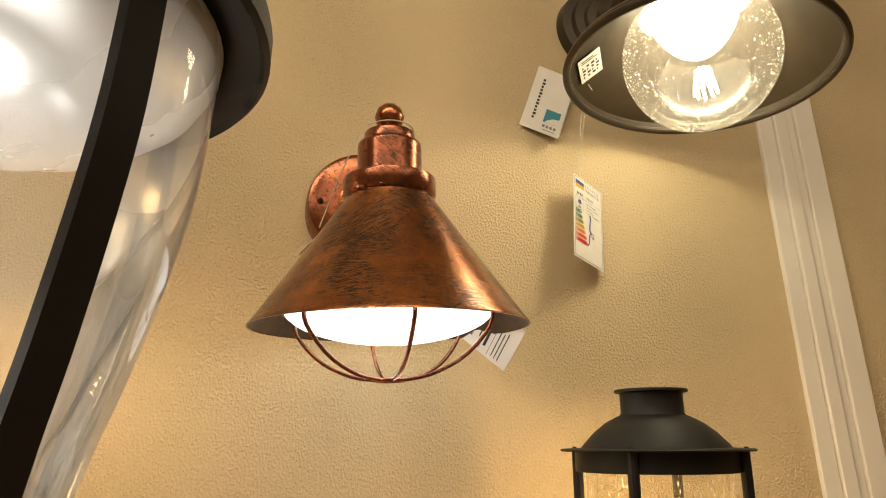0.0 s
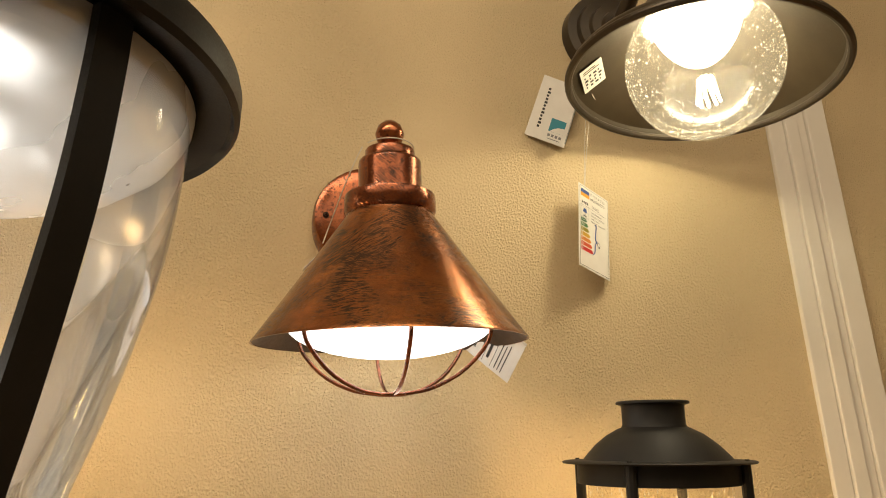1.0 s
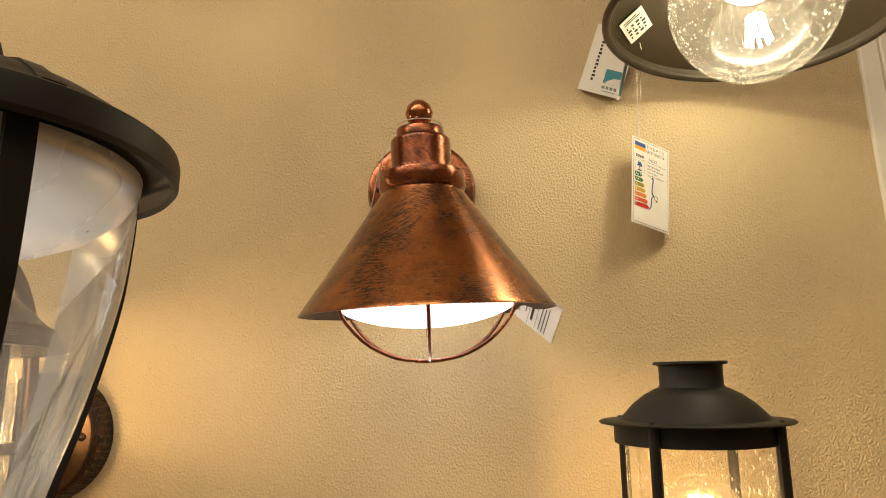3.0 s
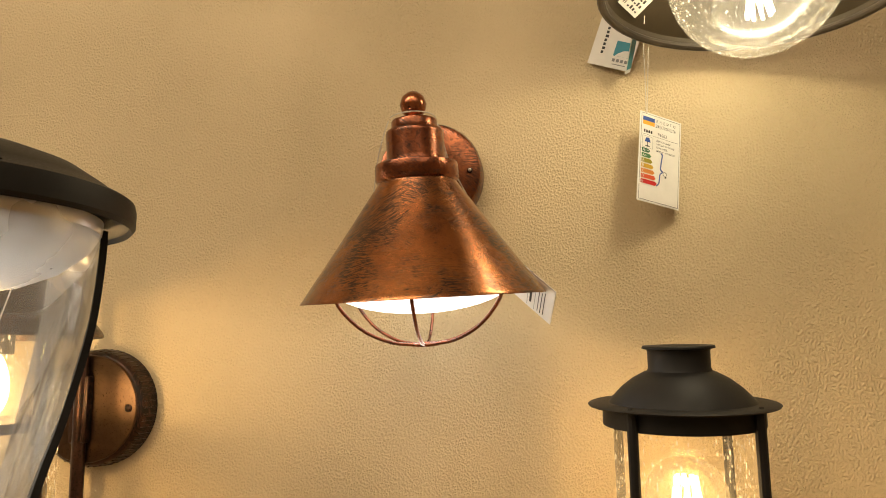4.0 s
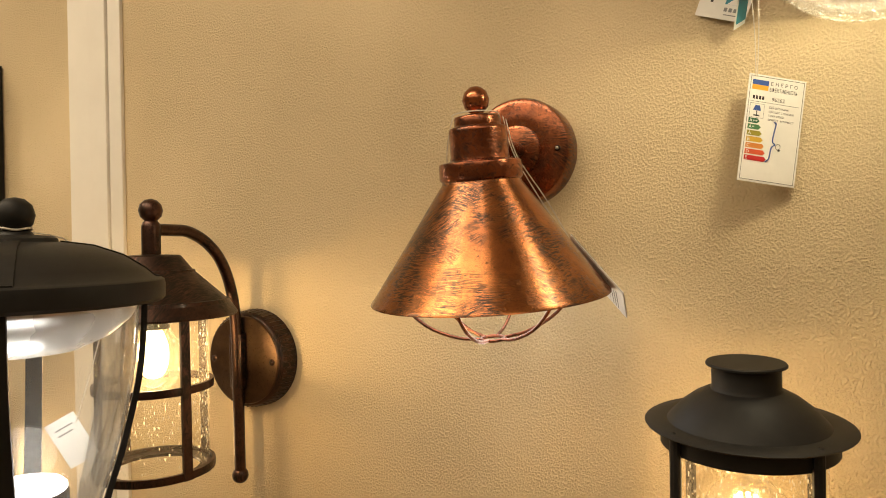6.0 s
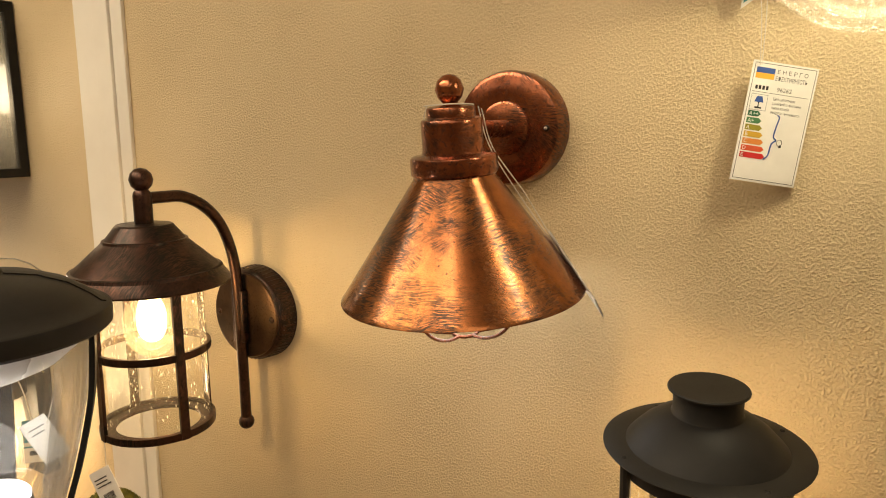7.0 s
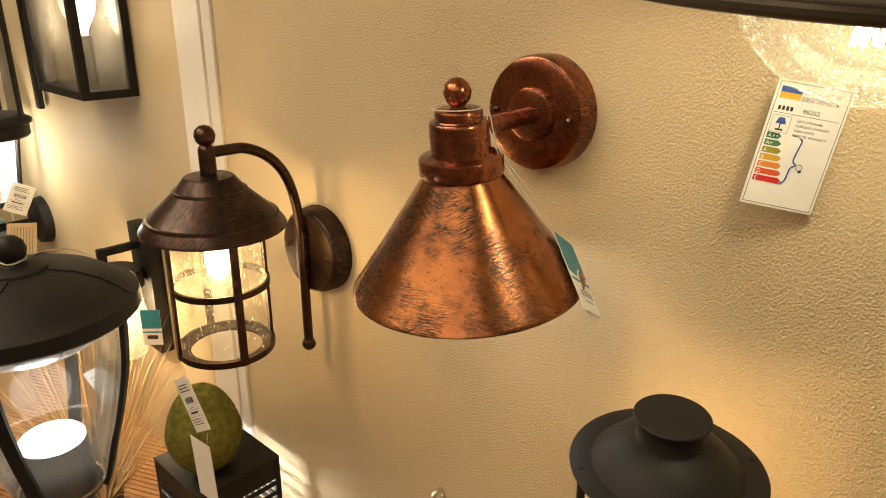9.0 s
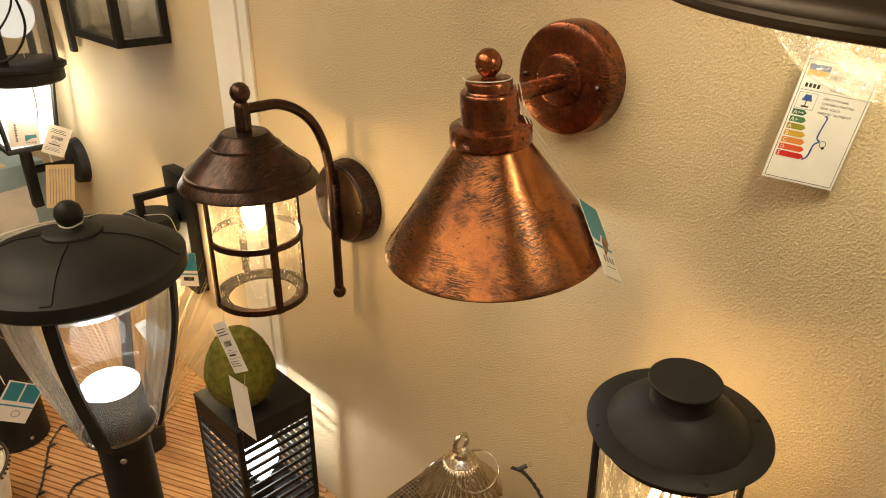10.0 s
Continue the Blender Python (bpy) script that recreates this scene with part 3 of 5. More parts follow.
def copper_lantern():
    base = Vector((-0.3562, 0.0, 1.491))
    lamp = thing("copper_wall_lantern", base, "dark copper caged lantern on a bent arm, lit", "wall lantern", "lamps on the wall")
    to_room = Matrix(((1, 0, 0, 0), (0, 0, -1, 0), (0, 1, 0, 0), (0, 0, 0, 1)))
    part("plate_face", lathe([(0, 0.0292), (0.0500, 0.0292), (0.0530, 0.0286), (0.0538, 0.0272), (0, 0.0262)], 64, to_room), PLATE_FACE, lamp, "smooth brown metal face")
    part("wall_plate", lathe([(0, 0.0268), (0.0540, 0.0268), (0.0552, 0.0262), (0.0572, 0.0240), (0.0585, 0.0180), (0.0598, 0.0)], 64, to_room), BROWN_COPPER, lamp)
    for k in range(56):
        a = 2 * math.pi * k / 56
        ca, sa = math.cos(a), math.sin(a)
        part("flute", tube([(0.0577 * ca, -0.0225, 0.0577 * sa), (0.0594 * ca, -0.001, 0.0594 * sa)], 0.0010, 5), BROWN_COPPER, lamp)
    part("bracket", block((0.019, 0.010, 0.066), (-0.003, -0.0340, 0.0), 0.002), BROWN_COPPER, lamp)
    for sx in (-0.0452, 0.0452):
        screw(lamp, (sx, -0.0288, 0.0), BROWN_COPPER, r=0.0040)
    ax = Vector((-0.3570, -0.1600, 0)) - Vector((base.x, base.y, 0))
    arm = curve_line([(-0.003, -0.033, -0.139), (-0.003, -0.0345, -0.02), (-0.0025, -0.0375, 0.050), (-0.002, -0.0455, 0.090), (-0.002, -0.0600, 0.121), (-0.0015, -0.0820, 0.1425), (-0.001, -0.1090, 0.1550), (-0.001, -0.1320, 0.1568), (ax.x, ax.y, 0.1570)], 48)
    part("arm", tube(arm, 0.0066, 14), BROWN_COPPER, lamp)
    part("arm_knob", ball(0.0098, arm[0]), BROWN_COPPER, lamp)
    m = Matrix.Translation(ax)
    zz = -base.z

    def at(p):
        return [(r, h + zz) for r, h in p]
    part("finial", lathe(at([(0, 1.6805), (0.006, 1.679), (0.0105, 1.6745), (0.0122, 1.668), (0.0105, 1.6615), (0.0065, 1.6575), (0.0085, 1.655), (0.0095, 1.651), (0.0095, 1.622), (0.013, 1.619)]), 28, m), BROWN_COPPER, lamp)
    part("roof", lathe(at([(0.009, 1.6225), (0.0275, 1.6215), (0.0295, 1.6200), (0.0400, 1.6065), (0.0425, 1.6060), (0.0432, 1.6035), (0.0735, 1.5755), (0.0765, 1.5750), (0.0775, 1.5715),
                           (0.0835, 1.5635), (0.0850, 1.5605), (0.0845, 1.5585), (0.078, 1.5585), (0.0735, 1.5700), (0.040, 1.600)]), 72, m), BROWN_COPPER, lamp, "", 14.0)
    for z0, r in ((1.487, 0.0580), (1.402, 0.0585)):
        part("ring", lathe(at([(r - 0.0022, z0 - 0.004), (r + 0.0012, z0 - 0.004), (r + 0.0016, z0), (r + 0.0012, z0 + 0.004), (r - 0.0022, z0 + 0.004)]), 60, m, closed=True), BROWN_COPPER, lamp)
    part("bottom_ring", lathe(at([(0.044, 1.398), (0.059, 1.398), (0.059, 1.4015), (0.044, 1.4015)]), 56, m, closed=True), BROWN_COPPER, lamp)
    for k in range(4):
        a = radians(COPPER_BARS + 90 * k)
        pts = [m @ Vector((r * math.cos(a), r * math.sin(a), h + zz)) for r, h in ((0.0575, 1.565), (0.0582, 1.487), (0.0592, 1.398))]
        part("bar", strap(pts, (-math.sin(a), math.cos(a), 0), 0.0095, 0.0035), BROWN_COPPER, lamp)
    g = part("glass", lathe(at([(0.0540, 1.566), (0.0545, 1.404)]), 56, m), SEEDED, lamp, "clear seeded glass cylinder", shadow=False)

    def spot():
        a = random.uniform(0, 2 * math.pi)
        d = Vector((math.cos(a), math.sin(a), 0))
        return m @ (d * 0.0540 + Vector((0, 0, random.uniform(1.408, 1.560) + zz))), d
    tagged(part("blisters", bubbles(1000, spot, 0.00050, 2.2), BUBBLE, g, shadow=False), kind="stuff")
    part("socket", lathe(at([(0, 1.590), (0.017, 1.590), (0.017, 1.545), (0, 1.545)]), 24, m), BLACK, lamp)
    # milky envelope round a bright core imitates the bulb's blown-out glow
    part("bulb", lathe(at(rounded([(0.012, 1.552), (0.018, 1.543), (0.0275, 1.526), (0.0290, 1.508), (0.0240, 1.491), (0.0130, 1.480), (0, 1.477)])), 36, m), BULB_GLASS, lamp, "clear glass bulb, lit", shadow=False)
    part("glowing_core", lathe(at(rounded([(0.004, 1.548), (0.0105, 1.540), (0.0150, 1.524), (0.0145, 1.508), (0.0090, 1.496), (0, 1.492)])), 28, m), BULB_LANTERN, lamp, "glowing core of the bulb", shadow=False)
    return lamp


COPPER_BARS = -11.0
copper_lantern()

# ---- the black post lamp ----
POST = Vector((-0.1645, -0.4215, SHELF))
POST_STRAPS = -40.0


def post_lamp():
    lamp = thing("post_lamp", POST, "matt black post lamp with clear tapered glass, lit", "post lamp")
    zz = -SHELF

    def at(p):
        return [(r, h + zz) for r, h in p]
    part("finial", lathe(at([(0, 1.6605), (0.005, 1.6593), (0.0088, 1.6558), (0.0104, 1.6500), (0.0090, 1.6445), (0.0065, 1.6415), (0.0085, 1.6400), (0.010, 1.6375)]), 28), BLACK, lamp)
    roof = part("roof", lathe(at([(0.008, 1.6388), (0.0185, 1.6380), (0.0212, 1.6365), (0.0218, 1.6345), (0.0400, 1.6318), (0.0560, 1.6258), (0.0680, 1.6178), (0.0735, 1.6128), (0.0772, 1.6122),
                                  (0.0790, 1.6110), (0.0797, 1.6080), (0.0795, 1.6005), (0.0778, 1.5985), (0.0765, 1.6010), (0.0690, 1.6035), (0.030, 1.622)]), 80), BLACK, lamp)
    for k in range(4):
        a = radians(POST_STRAPS + 4 + 90 * k)
        pts = [(r * math.cos(a), r * math.sin(a), h + zz) for r, h in ((0.0225, 1.6345), (0.0400, 1.6320), (0.0560, 1.6260), (0.0680, 1.6179), (0.0735, 1.6129), (0.0765, 1.6123))]
        part("rib", strap(pts, (-math.sin(a), math.cos(a), 0), 0.0075, 0.0014), BLACK, roof)
    part("reflector", lathe(at([(0.0655, 1.6025), (0.0650, 1.5975), (0.0600, 1.5885), (0.0480, 1.5785), (0.0320, 1.5715), (0.0160, 1.5690), (0, 1.5682)]), 56), REFLECTOR, lamp, "white reflector under the roof")
    wall = [(0.0645, 1.602), (0.0640, 1.585), (0.0617, 1.558), (0.0573, 1.535), (0.0500, 1.506), (0.0435, 1.485), (0.0365, 1.459), (0.0320, 1.447)]
    line = [(v.x, v.y) for v in curve_line([(r, h, 0) for r, h in wall], 30)]
    part("glass", lathe(at(line + [(0.030, 1.4465), (0.030, 1.449)]), 72), GLASS, lamp, "clear tapered glass", shadow=False)
    for k in range(4):
        a = radians(POST_STRAPS + 90 * k)
        pts = [((r + 0.0028) * math.cos(a), (r + 0.0028) * math.sin(a), h + zz) for r, h in line]
        part("strap", strap(pts, (-math.sin(a), math.cos(a), 0), 0.0095, 0.0035), BLACK, lamp)
    part("lamp_holder", lathe(at([(0, 1.490), (0.0242, 1.490), (0.0246, 1.488), (0.0268, 1.452), (0.0275, 1.446)]), 48), BLACK, lamp)
    part("led_disc", lathe(at([(0, 1.4948), (0.022, 1.4938), (0.0238, 1.4918), (0.0238, 1.4898)]), 40), BULB_WHITE, lamp, "glowing disc", shadow=False)
    part("column", lathe(at([(0.0, 1.4462), (0.0305, 1.4462), (0.0312, 1.4445), (0.0270, 1.4425), (0.0240, 1.439), (0.0222, 1.432), (0.0218, 0.870), (0.050, 0.862), (0.054, 0.850), (0, 0.850)]), 48), BLACK, lamp)
    screw(lamp, (0.0217 * math.cos(radians(-25)), 0.0217 * math.sin(radians(-25)), 1.424 + zz), STEEL, pose(0, 0, 0, 0, 90, -25), 0.0028)
    return lamp


post_lamp()

# ---- the slatted lamp and the moss stone on it ----
BX, BY, BTOP, BW = -0.528, -0.108, 1.110, 0.144


def slatted_lamp():
    lamp = thing("slatted_lamp", (BX, BY, SHELF), "square matt black slatted lamp, lit inside", "garden lamp")
    top = BTOP - SHELF
    h = BW / 2
    part("top", block((BW, BW, 0.004), (0, 0, top - 0.002), 0.001), BLACK, lamp)
    part("base", block((BW, BW, 0.006), (0, 0, 0.003), 0.001), BLACK, lamp)
    for sx in (-1, 1):
        for sy in (-1, 1):
            part("corner_post", block((0.010, 0.010, top - 0.010), (sx * (h - 0.0055), sy * (h - 0.0055), top / 2 + 0.001), 0.001), BLACK, lamp)
    for side in range(4):
        turn = pose(0, 0, 0, 0, 0, 90 * side)
        part("upper_rail", block((BW - 0.022, 0.003, 0.036), (0, -h + 0.002, top - 0.0222), 0, m=turn), BLACK, lamp)
        part("lower_rail", block((BW - 0.022, 0.003, 0.018), (0, -h + 0.002, 0.0152), 0, m=turn), BLACK, lamp)
        n = 10
        for k in range(n):
            z = 0.026 + (top - 0.040 - 0.026) * (k + 0.5) / n
            part("slat", block((BW - 0.022, 0.003, 0.0072), (0, -h + 0.002, z), 0, m=turn), BLACK, lamp, smooth=0)
    part("socket", lathe([(0, 0.075), (0.018, 0.075), (0.018, 0.006), (0, 0.006)], 24), BLACK, lamp)
    part("bulb", lathe(rounded([(0.013, 0.075), (0.017, 0.085), (0.029, 0.106), (0.034, 0.128), (0.030, 0.146), (0.017, 0.158), (0, 0.162)]), 36), BULB_WHITE, lamp, "glowing bulb", shadow=False)
    return lamp


slatted_lamp()

# ---- the slatted shelf ----


def pine(name):
    m = material(name, (0.45, 0.24, 0.09), 0.45)
    bs = m.node_tree.nodes["Principled BSDF"]
    c = coords(m, (1, 14, 14))
    info = m.node_tree.nodes.new("ShaderNodeObjectInfo")
    shift = node(m, "ShaderNodeVectorMath")
    shift.operation = "ADD"
    wire(m, c, "Vector", shift, 0)
    wire(m, info, "Random", shift, 1)
    n = node(m, "ShaderNodeTexNoise", Scale=9.0, Detail=6.0, Roughness=0.65, Distortion=0.6)
    wire(m, shift, "Vector", n, "Vector")
    r = ramp(m, [(0.3, (0.36, 0.165, 0.055)), (0.5, (0.54, 0.28, 0.105)), (0.72, (0.66, 0.39, 0.17))])
    wire(m, n, "Fac", r, "Fac")
    wire(m, r, "Color", bs, "Base Color")
    bp = node(m, "ShaderNodeBump", Strength=0.15, Distance=0.0006)
    wire(m, n, "Fac", bp, "Height")
    wire(m, bp, "Normal", bs, "Normal")
    return m


PINE = pine("varnished_pine")
DEEP = 0.62
shelf = structure("shelf", block((X1 - X0 - 0.02, DEEP, 0.03), ((X0 + X1) / 2, -DEEP / 2 - 0.001, SHELF - 0.021)), PINE, "varnished pine slatted display shelf along the wall", "shelf")

# ---- moss stone ----


def moss(name):
    m = mottled(name, (0.115, 0.112, 0.012), (0.225, 0.205, 0.028), 90.0, (0.9, 1.0), 0, 1.0, 900.0, 0.002)
    return m


MOSS = moss("green_moss")


def moss_shape(d):
    """The egg's skin in the direction d: broad shoulders and a small dimple at the top."""
    w = 0.0570 * (1.0 - 0.14 * max(d.z, 0.0))
    h = 0.080 if d.z > 0 else 0.0665
    flat = math.hypot(d.x, d.y)
    dip = 0.010 * math.exp(-(flat / 0.22) ** 2) if d.z > 0 else 0.0
    return Vector((d.x * w, d.y * w, d.z * h - dip + 0.0660))


def moss_stone():
    st = thing("moss_stone", (BX + 0.010, BY - 0.020, BTOP), "green moss-covered egg-shaped stone standing on the slatted lamp", "ornament")
    bm = bmesh.new()
    bmesh.ops.create_icosphere(bm, subdivisions=5, radius=1.0)
    for v in bm.verts:
        d = v.co.normalized()
        k = 1 + 0.035 * noise.noise(d * 2.3) + 0.016 * noise.noise(d * 18) + 0.010 * noise.noise(d * 50)
        p = moss_shape(d)
        v.co = Vector((p.x * k, p.y * k, p.z))
    part("stone", bm, MOSS, st, "", 0)
    fur = bmesh.new()
    rng = random.Random(4)
    for _ in range(12000):
        d = Vector((rng.gauss(0, 1), rng.gauss(0, 1), rng.gauss(0, 1))).normalized()
        p = moss_shape(d)
        t = (d + Vector((rng.uniform(-.7, .7), rng.uniform(-.7, .7), rng.uniform(-.7, .7)))).normalized()
        a = t.orthogonal().normalized() * 0.0004
        q = p + t * rng.uniform(0.0015, 0.0032)
        fur.faces.new([fur.verts.new(p + a), fur.verts.new(p - a), fur.verts.new(q)])
    tagged(part("moss_fur", fur, MOSS, st, "", 0), kind="stuff")


moss_stone()

# ---- cards, tags and labels ----


def card_frame(corner, u, v):
    """The frame of a card: its lower left corner, the ways along its foot and up its side."""
    u = Vector(u).normalized()
    n = u.cross(Vector(v)).normalized()
    v = n.cross(u)
    m = Matrix((u, v, n)).transposed().to_4x4()
    m.translation = corner
    return m


def sheet(x0, y0, x1, y1, z=0.00025, bm=None):
    out = bm or bmesh.new()
    out.faces.new([out.verts.new((x, y, z)) for x, y in ((x0, y0), (x1, y0), (x1, y1), (x0, y1))])
    return out


def polygon(points, z=0.0003, bm=None):
    out = bm or bmesh.new()
    out.faces.new([out.verts.new((x, y, z)) for x, y in points])
    return out


def card(name, m, w, h, label, category, mat=None, bend=0.0):
    """A thin card, a little curled."""
    t = thing(name, m, label, category, "tags on the lamps")
    bm = bmesh.new()
    n = 8
    rows = []
    for i in range(n + 1):
        y = h * i / n
        z = bend * 4 * (i / n) * (1 - i / n)
        rows.append([[bm.verts.new((x, y, z + d)) for x in (0, w)] for d in (0.0, -0.0004)])
    for a, b in zip(rows, rows[1:]):
        bm.faces.new((a[0][0], a[0][1], b[0][1], b[0][0]))
        bm.faces.new((a[1][1], a[1][0], b[1][0], b[1][1]))
        bm.faces.new((a[1][0], a[0][0], b[0][0], b[1][0]))
        bm.faces.new((a[0][1], a[1][1], b[1][1], b[0][1]))
    part("card", bm, mat or PAPER, t, "", 40)
    return t


def bars(parent, rows, mat=None, name="print_lines"):
    """Lines of unreadable print: each row is x, y, width, height."""
    bm = bmesh.new()
    for x, y, w, h in rows:
        sheet(x, y, x + w, y + h, 0.0003, bm)
    return part(name, bm, mat or INK, parent, "", 0)


def letters(parent, text, x, y, size, mat, wide=0.0, turn=0.0, z=0.0005):
    """Print in the built-in font, as a flat mesh."""
    cu = bpy.data.curves.new("print", "FONT")
    cu.body, cu.size = text, size
    cu.resolution_u = 2
    ob = new("print", cu)
    me = bpy.data.meshes.new_from_object(ob.evaluated_get(bpy.context.evaluated_depsgraph_get()))
    bpy.data.objects.remove(ob)
    me.name = "lettering"
    me.materials.clear()
    me.materials.append(mat)
    if wide and len(me.vertices):
        xs = [v.co.x for v in me.vertices]
        k = wide / max(max(xs) - min(xs), 1e-6)
        for v in me.vertices:
            v.co.x *= k
    me.transform(Matrix.Translation((x, y, z)) @ pose(0, 0, 0, 0, 0, turn))
    ob = new("lettering", me)
    ob.parent = parent
    return ob


def string(parent_name, points, r=0.0004):
    ob = mesh_object("string", tube(curve_line(points, 16), r, 6), STRING)
    return tagged(ob, "thin white string holding a paper tag", "string", "tag strings")


def energy_label(m):
    """The energy label, 47 mm by 90 mm."""
    w, h = 0.0515, 0.0920
    t = card("energy_label", m, w, h, "white printed energy label with coloured bars, hanging on a string", "label")
    line = bmesh.new()
    a, b = 0.0016, 0.0020
    for r in ((a, a, w - a, b), (a, h - b, w - a, h - a), (a, a, b, h - a), (w - b, a, w - a, h - a)):
        sheet(*r, 0.0003, line)
    sheet(0.003, 0.0685, w - 0.004, 0.0688, 0.0003, line)
    part("border", line, INK, t, "", 0)
    part("flag_upper_band", sheet(0.0035, 0.0830, 0.0180, 0.0872), BLUE_INK, t, "", 0)
    part("flag_lower_band", sheet(0.0035, 0.0788, 0.0180, 0.0830), YELLOW_INK, t, "", 0)
    letters(t, "Е Н Е Р Г О", 0.0195, 0.0838, 0.0042, INK, 0.0240)
    letters(t, "ЕФЕКТИВНІСТЬ", 0.0190, 0.0785, 0.0046, INK, 0.0250)
    bars(t, [(0.0050 + 0.0028 * k, 0.0706, 0.0019, 0.0030) for k in range(4)], INK, "maker_mark")
    letters(t, "96262", 0.0220, 0.0705, 0.0046, INK, 0.0115)
    box = bmesh.new()
    x0, y0, x1, y1 = 0.0035, 0.0548, 0.0165, 0.0670
    for r in ((x0, y0, x1, y0 + .0003), (x0, y1 - .0003, x1, y1), (x0, y0, x0 + .0003, y1), (x1 - .0003, y0, x1, y1)):
        sheet(*r, 0.0003, box)
    part("lamp_box", box, INK_GREY, t, "", 0)
    part("lamp_shade_mark", polygon([(0.0065, 0.0610), (0.0138, 0.0610), (0.0122, 0.0655), (0.0082, 0.0655)]), BLUE_INK, t, "", 0)
    part("lamp_foot_mark", polygon([(0.0097, 0.0573), (0.0105, 0.0573), (0.0105, 0.0610), (0.0097, 0.0610)], bm=sheet(0.0075, 0.0562, 0.0128, 0.0574)), INK, t, "", 0)
    for i, txt in enumerate(("Цей світильник", "сумісний з лампами", "таких класів", "енергоефективності")):
        letters(t, txt, 0.0205, 0.0640 - 0.0034 * i, 0.0030, INK, (0.0175, 0.0225, 0.0140, 0.0230)[i])
    tones = [(0.02, 0.11, 0.05), (0.06, 0.18, 0.07), (0.28, 0.24, 0.02), (0.55, 0.33, 0.03), (0.62, 0.22, 0.04), (0.62, 0.09, 0.03), (0.52, 0.02, 0.02)]
    for i, (c, name) in enumerate(zip(tones, ("A++", "A+", "A", "B", "C", "D", "E"))):
        y = 0.0500 - 0.0053 * i
        ln = 0.0080 + 0.0016 * i
        part("class_arrow", polygon([(0.0035, y), (0.0035 + ln, y), (0.0035 + ln + 0.0022, y + 0.0021), (0.0035 + ln, y + 0.0042), (0.0035, y + 0.0042)]),
             material("arrow_ink", c, 0.5), t, "", 0)
        letters(t, name, 0.0042, y + 0.0006, 0.0042, PAPER, 0, 0, 0.0006)
    brace = [(0.0265, 0.0530, 0.0006), (0.0285, 0.0515, 0.0006), (0.0275, 0.044, 0.0006), (0.0270, 0.0365, 0.0006), (0.0295, 0.0340, 0.0006), (0.0265, 0.0310, 0.0006), (0.0255, 0.022, 0.0006), (0.0225, 0.0185, 0.0006)]
    part("pen_brace", tube(curve_line(brace, 26), 0.00055, 6), BLUE_INK, t)
    loop = [(0.0325 + 0.0021 * math.cos(q), 0.0325 + 0.0024 * math.sin(q), 0.0004) for q in [2 * math.pi * j / 18 for j in range(18)]]
    part("bulb_outline", tube(loop, 0.0002, 5, closed=True), INK, t)
    part("bulb_cap_mark", polygon([(0.0330, 0.0285), (0.0350, 0.0295), (0.0340, 0.0312), (0.0322, 0.0302)]), INK, t, "", 0)
    return t


energy_label(card_frame((0.198, -0.0355, 1.6800), (0.040, 0.0245, -0.007), (0.013, 0.010, 0.089)))
string("s", [(0.2135, -0.029, 1.7665), (0.2130, -0.038, 1.80), (0.2110, -0.052, 1.830)])
string("s", [(0.2145, -0.028, 1.7665), (0.2160, -0.036, 1.80), (0.2165, -0.048, 1.830)])


def brand_card(name, m, w, h, flip=False):
    """A maker's hang tag; its mark and web address are plain shapes."""
    t = card(name, m, w, h, "white folded hang tag with a teal mark", "hang tag")
    bars(t, [(w * 0.22, h * (0.17 + 0.056 * k), w * (0.055, 0.075, 0.06)[k % 3], h * 0.036) for k in range(12)], INK, "address_bar")
    part("teal_mark", sheet(w * 0.52, h * 0.17, w * 0.90, h * 0.38), TEAL, t, "", 0)
    part("pale_corner", polygon([(w * 0.56, h * 0.17), (w * 0.90, h * 0.17), (w * 0.90, h * 0.27), (w * 0.74, h * 0.255), (w * 0.62, h * 0.21)], 0.0005), PAPER, t, "", 0)
    bars(t, [(w * (0.53 + 0.095 * k), h * 0.09, w * 0.065, h * 0.042) for k in range(4)] + [(w * 0.55, h * 0.05, w * 0.32, h * 0.010)], INK_GREY, "maker_mark")
    return t


brand_card("hang_tag", card_frame((0.1625, -0.003, 1.8340), (0.041, -0.004, -0.015), (0.027, -0.002, 0.074)), 0.044, 0.079)
teal_leaf = card("hang_tag", card_frame((0.2040, -0.0075, 1.8190), (-0.0088, -0.0190, -0.0106), (0.027, -0.002, 0.074)), 0.0215, 0.050, "teal inner leaf of a folded hang tag", "hang tag")
for side in (0.0003, -0.0008):
    part("teal_mark", sheet(0.001, 0.004, 0.0200, 0.049, side), TEAL, teal_leaf, "", 0)
string("s", [(0.228, -0.012, 1.892), (0.216, -0.05, 1.870), (0.207, -0.085, 1.832)])


def price_tag(name, m, w, h, bend=0.0):
    t = card(name, m, w, h, "white paper price tag with small print and barcode", "price tag", None, bend)
    rng = random.Random(7)
    rows = []
    for i in range(3):
        rows.append((w * 0.12, h * (0.86 - 0.055 * i), w * rng.uniform(0.55, 0.76), h * 0.018))
    x = w * 0.22
    while x < w * 0.72:
        b = w * rng.choice((0.008, 0.014, 0.02))
        rows.append((x, h * 0.53, b, h * 0.11))
        x += b + w * rng.choice((0.010, 0.016))
    rows += [(w * 0.32, h * 0.44, w * 0.2, h * 0.014), (w * 0.2, h * 0.335, w * 0.5, h * 0.035)]
    for i in range(3):
        rows.append((w * 0.1, h * (0.22 - 0.045 * i), w * rng.uniform(0.5, 0.75), h * 0.012))
    rows += [(w * 0.06, h * 0.28, w * 0.84, h * 0.005), (w * 0.06, h * 0.40, w * 0.84, h * 0.005)]
    bars(t, rows)
    return t


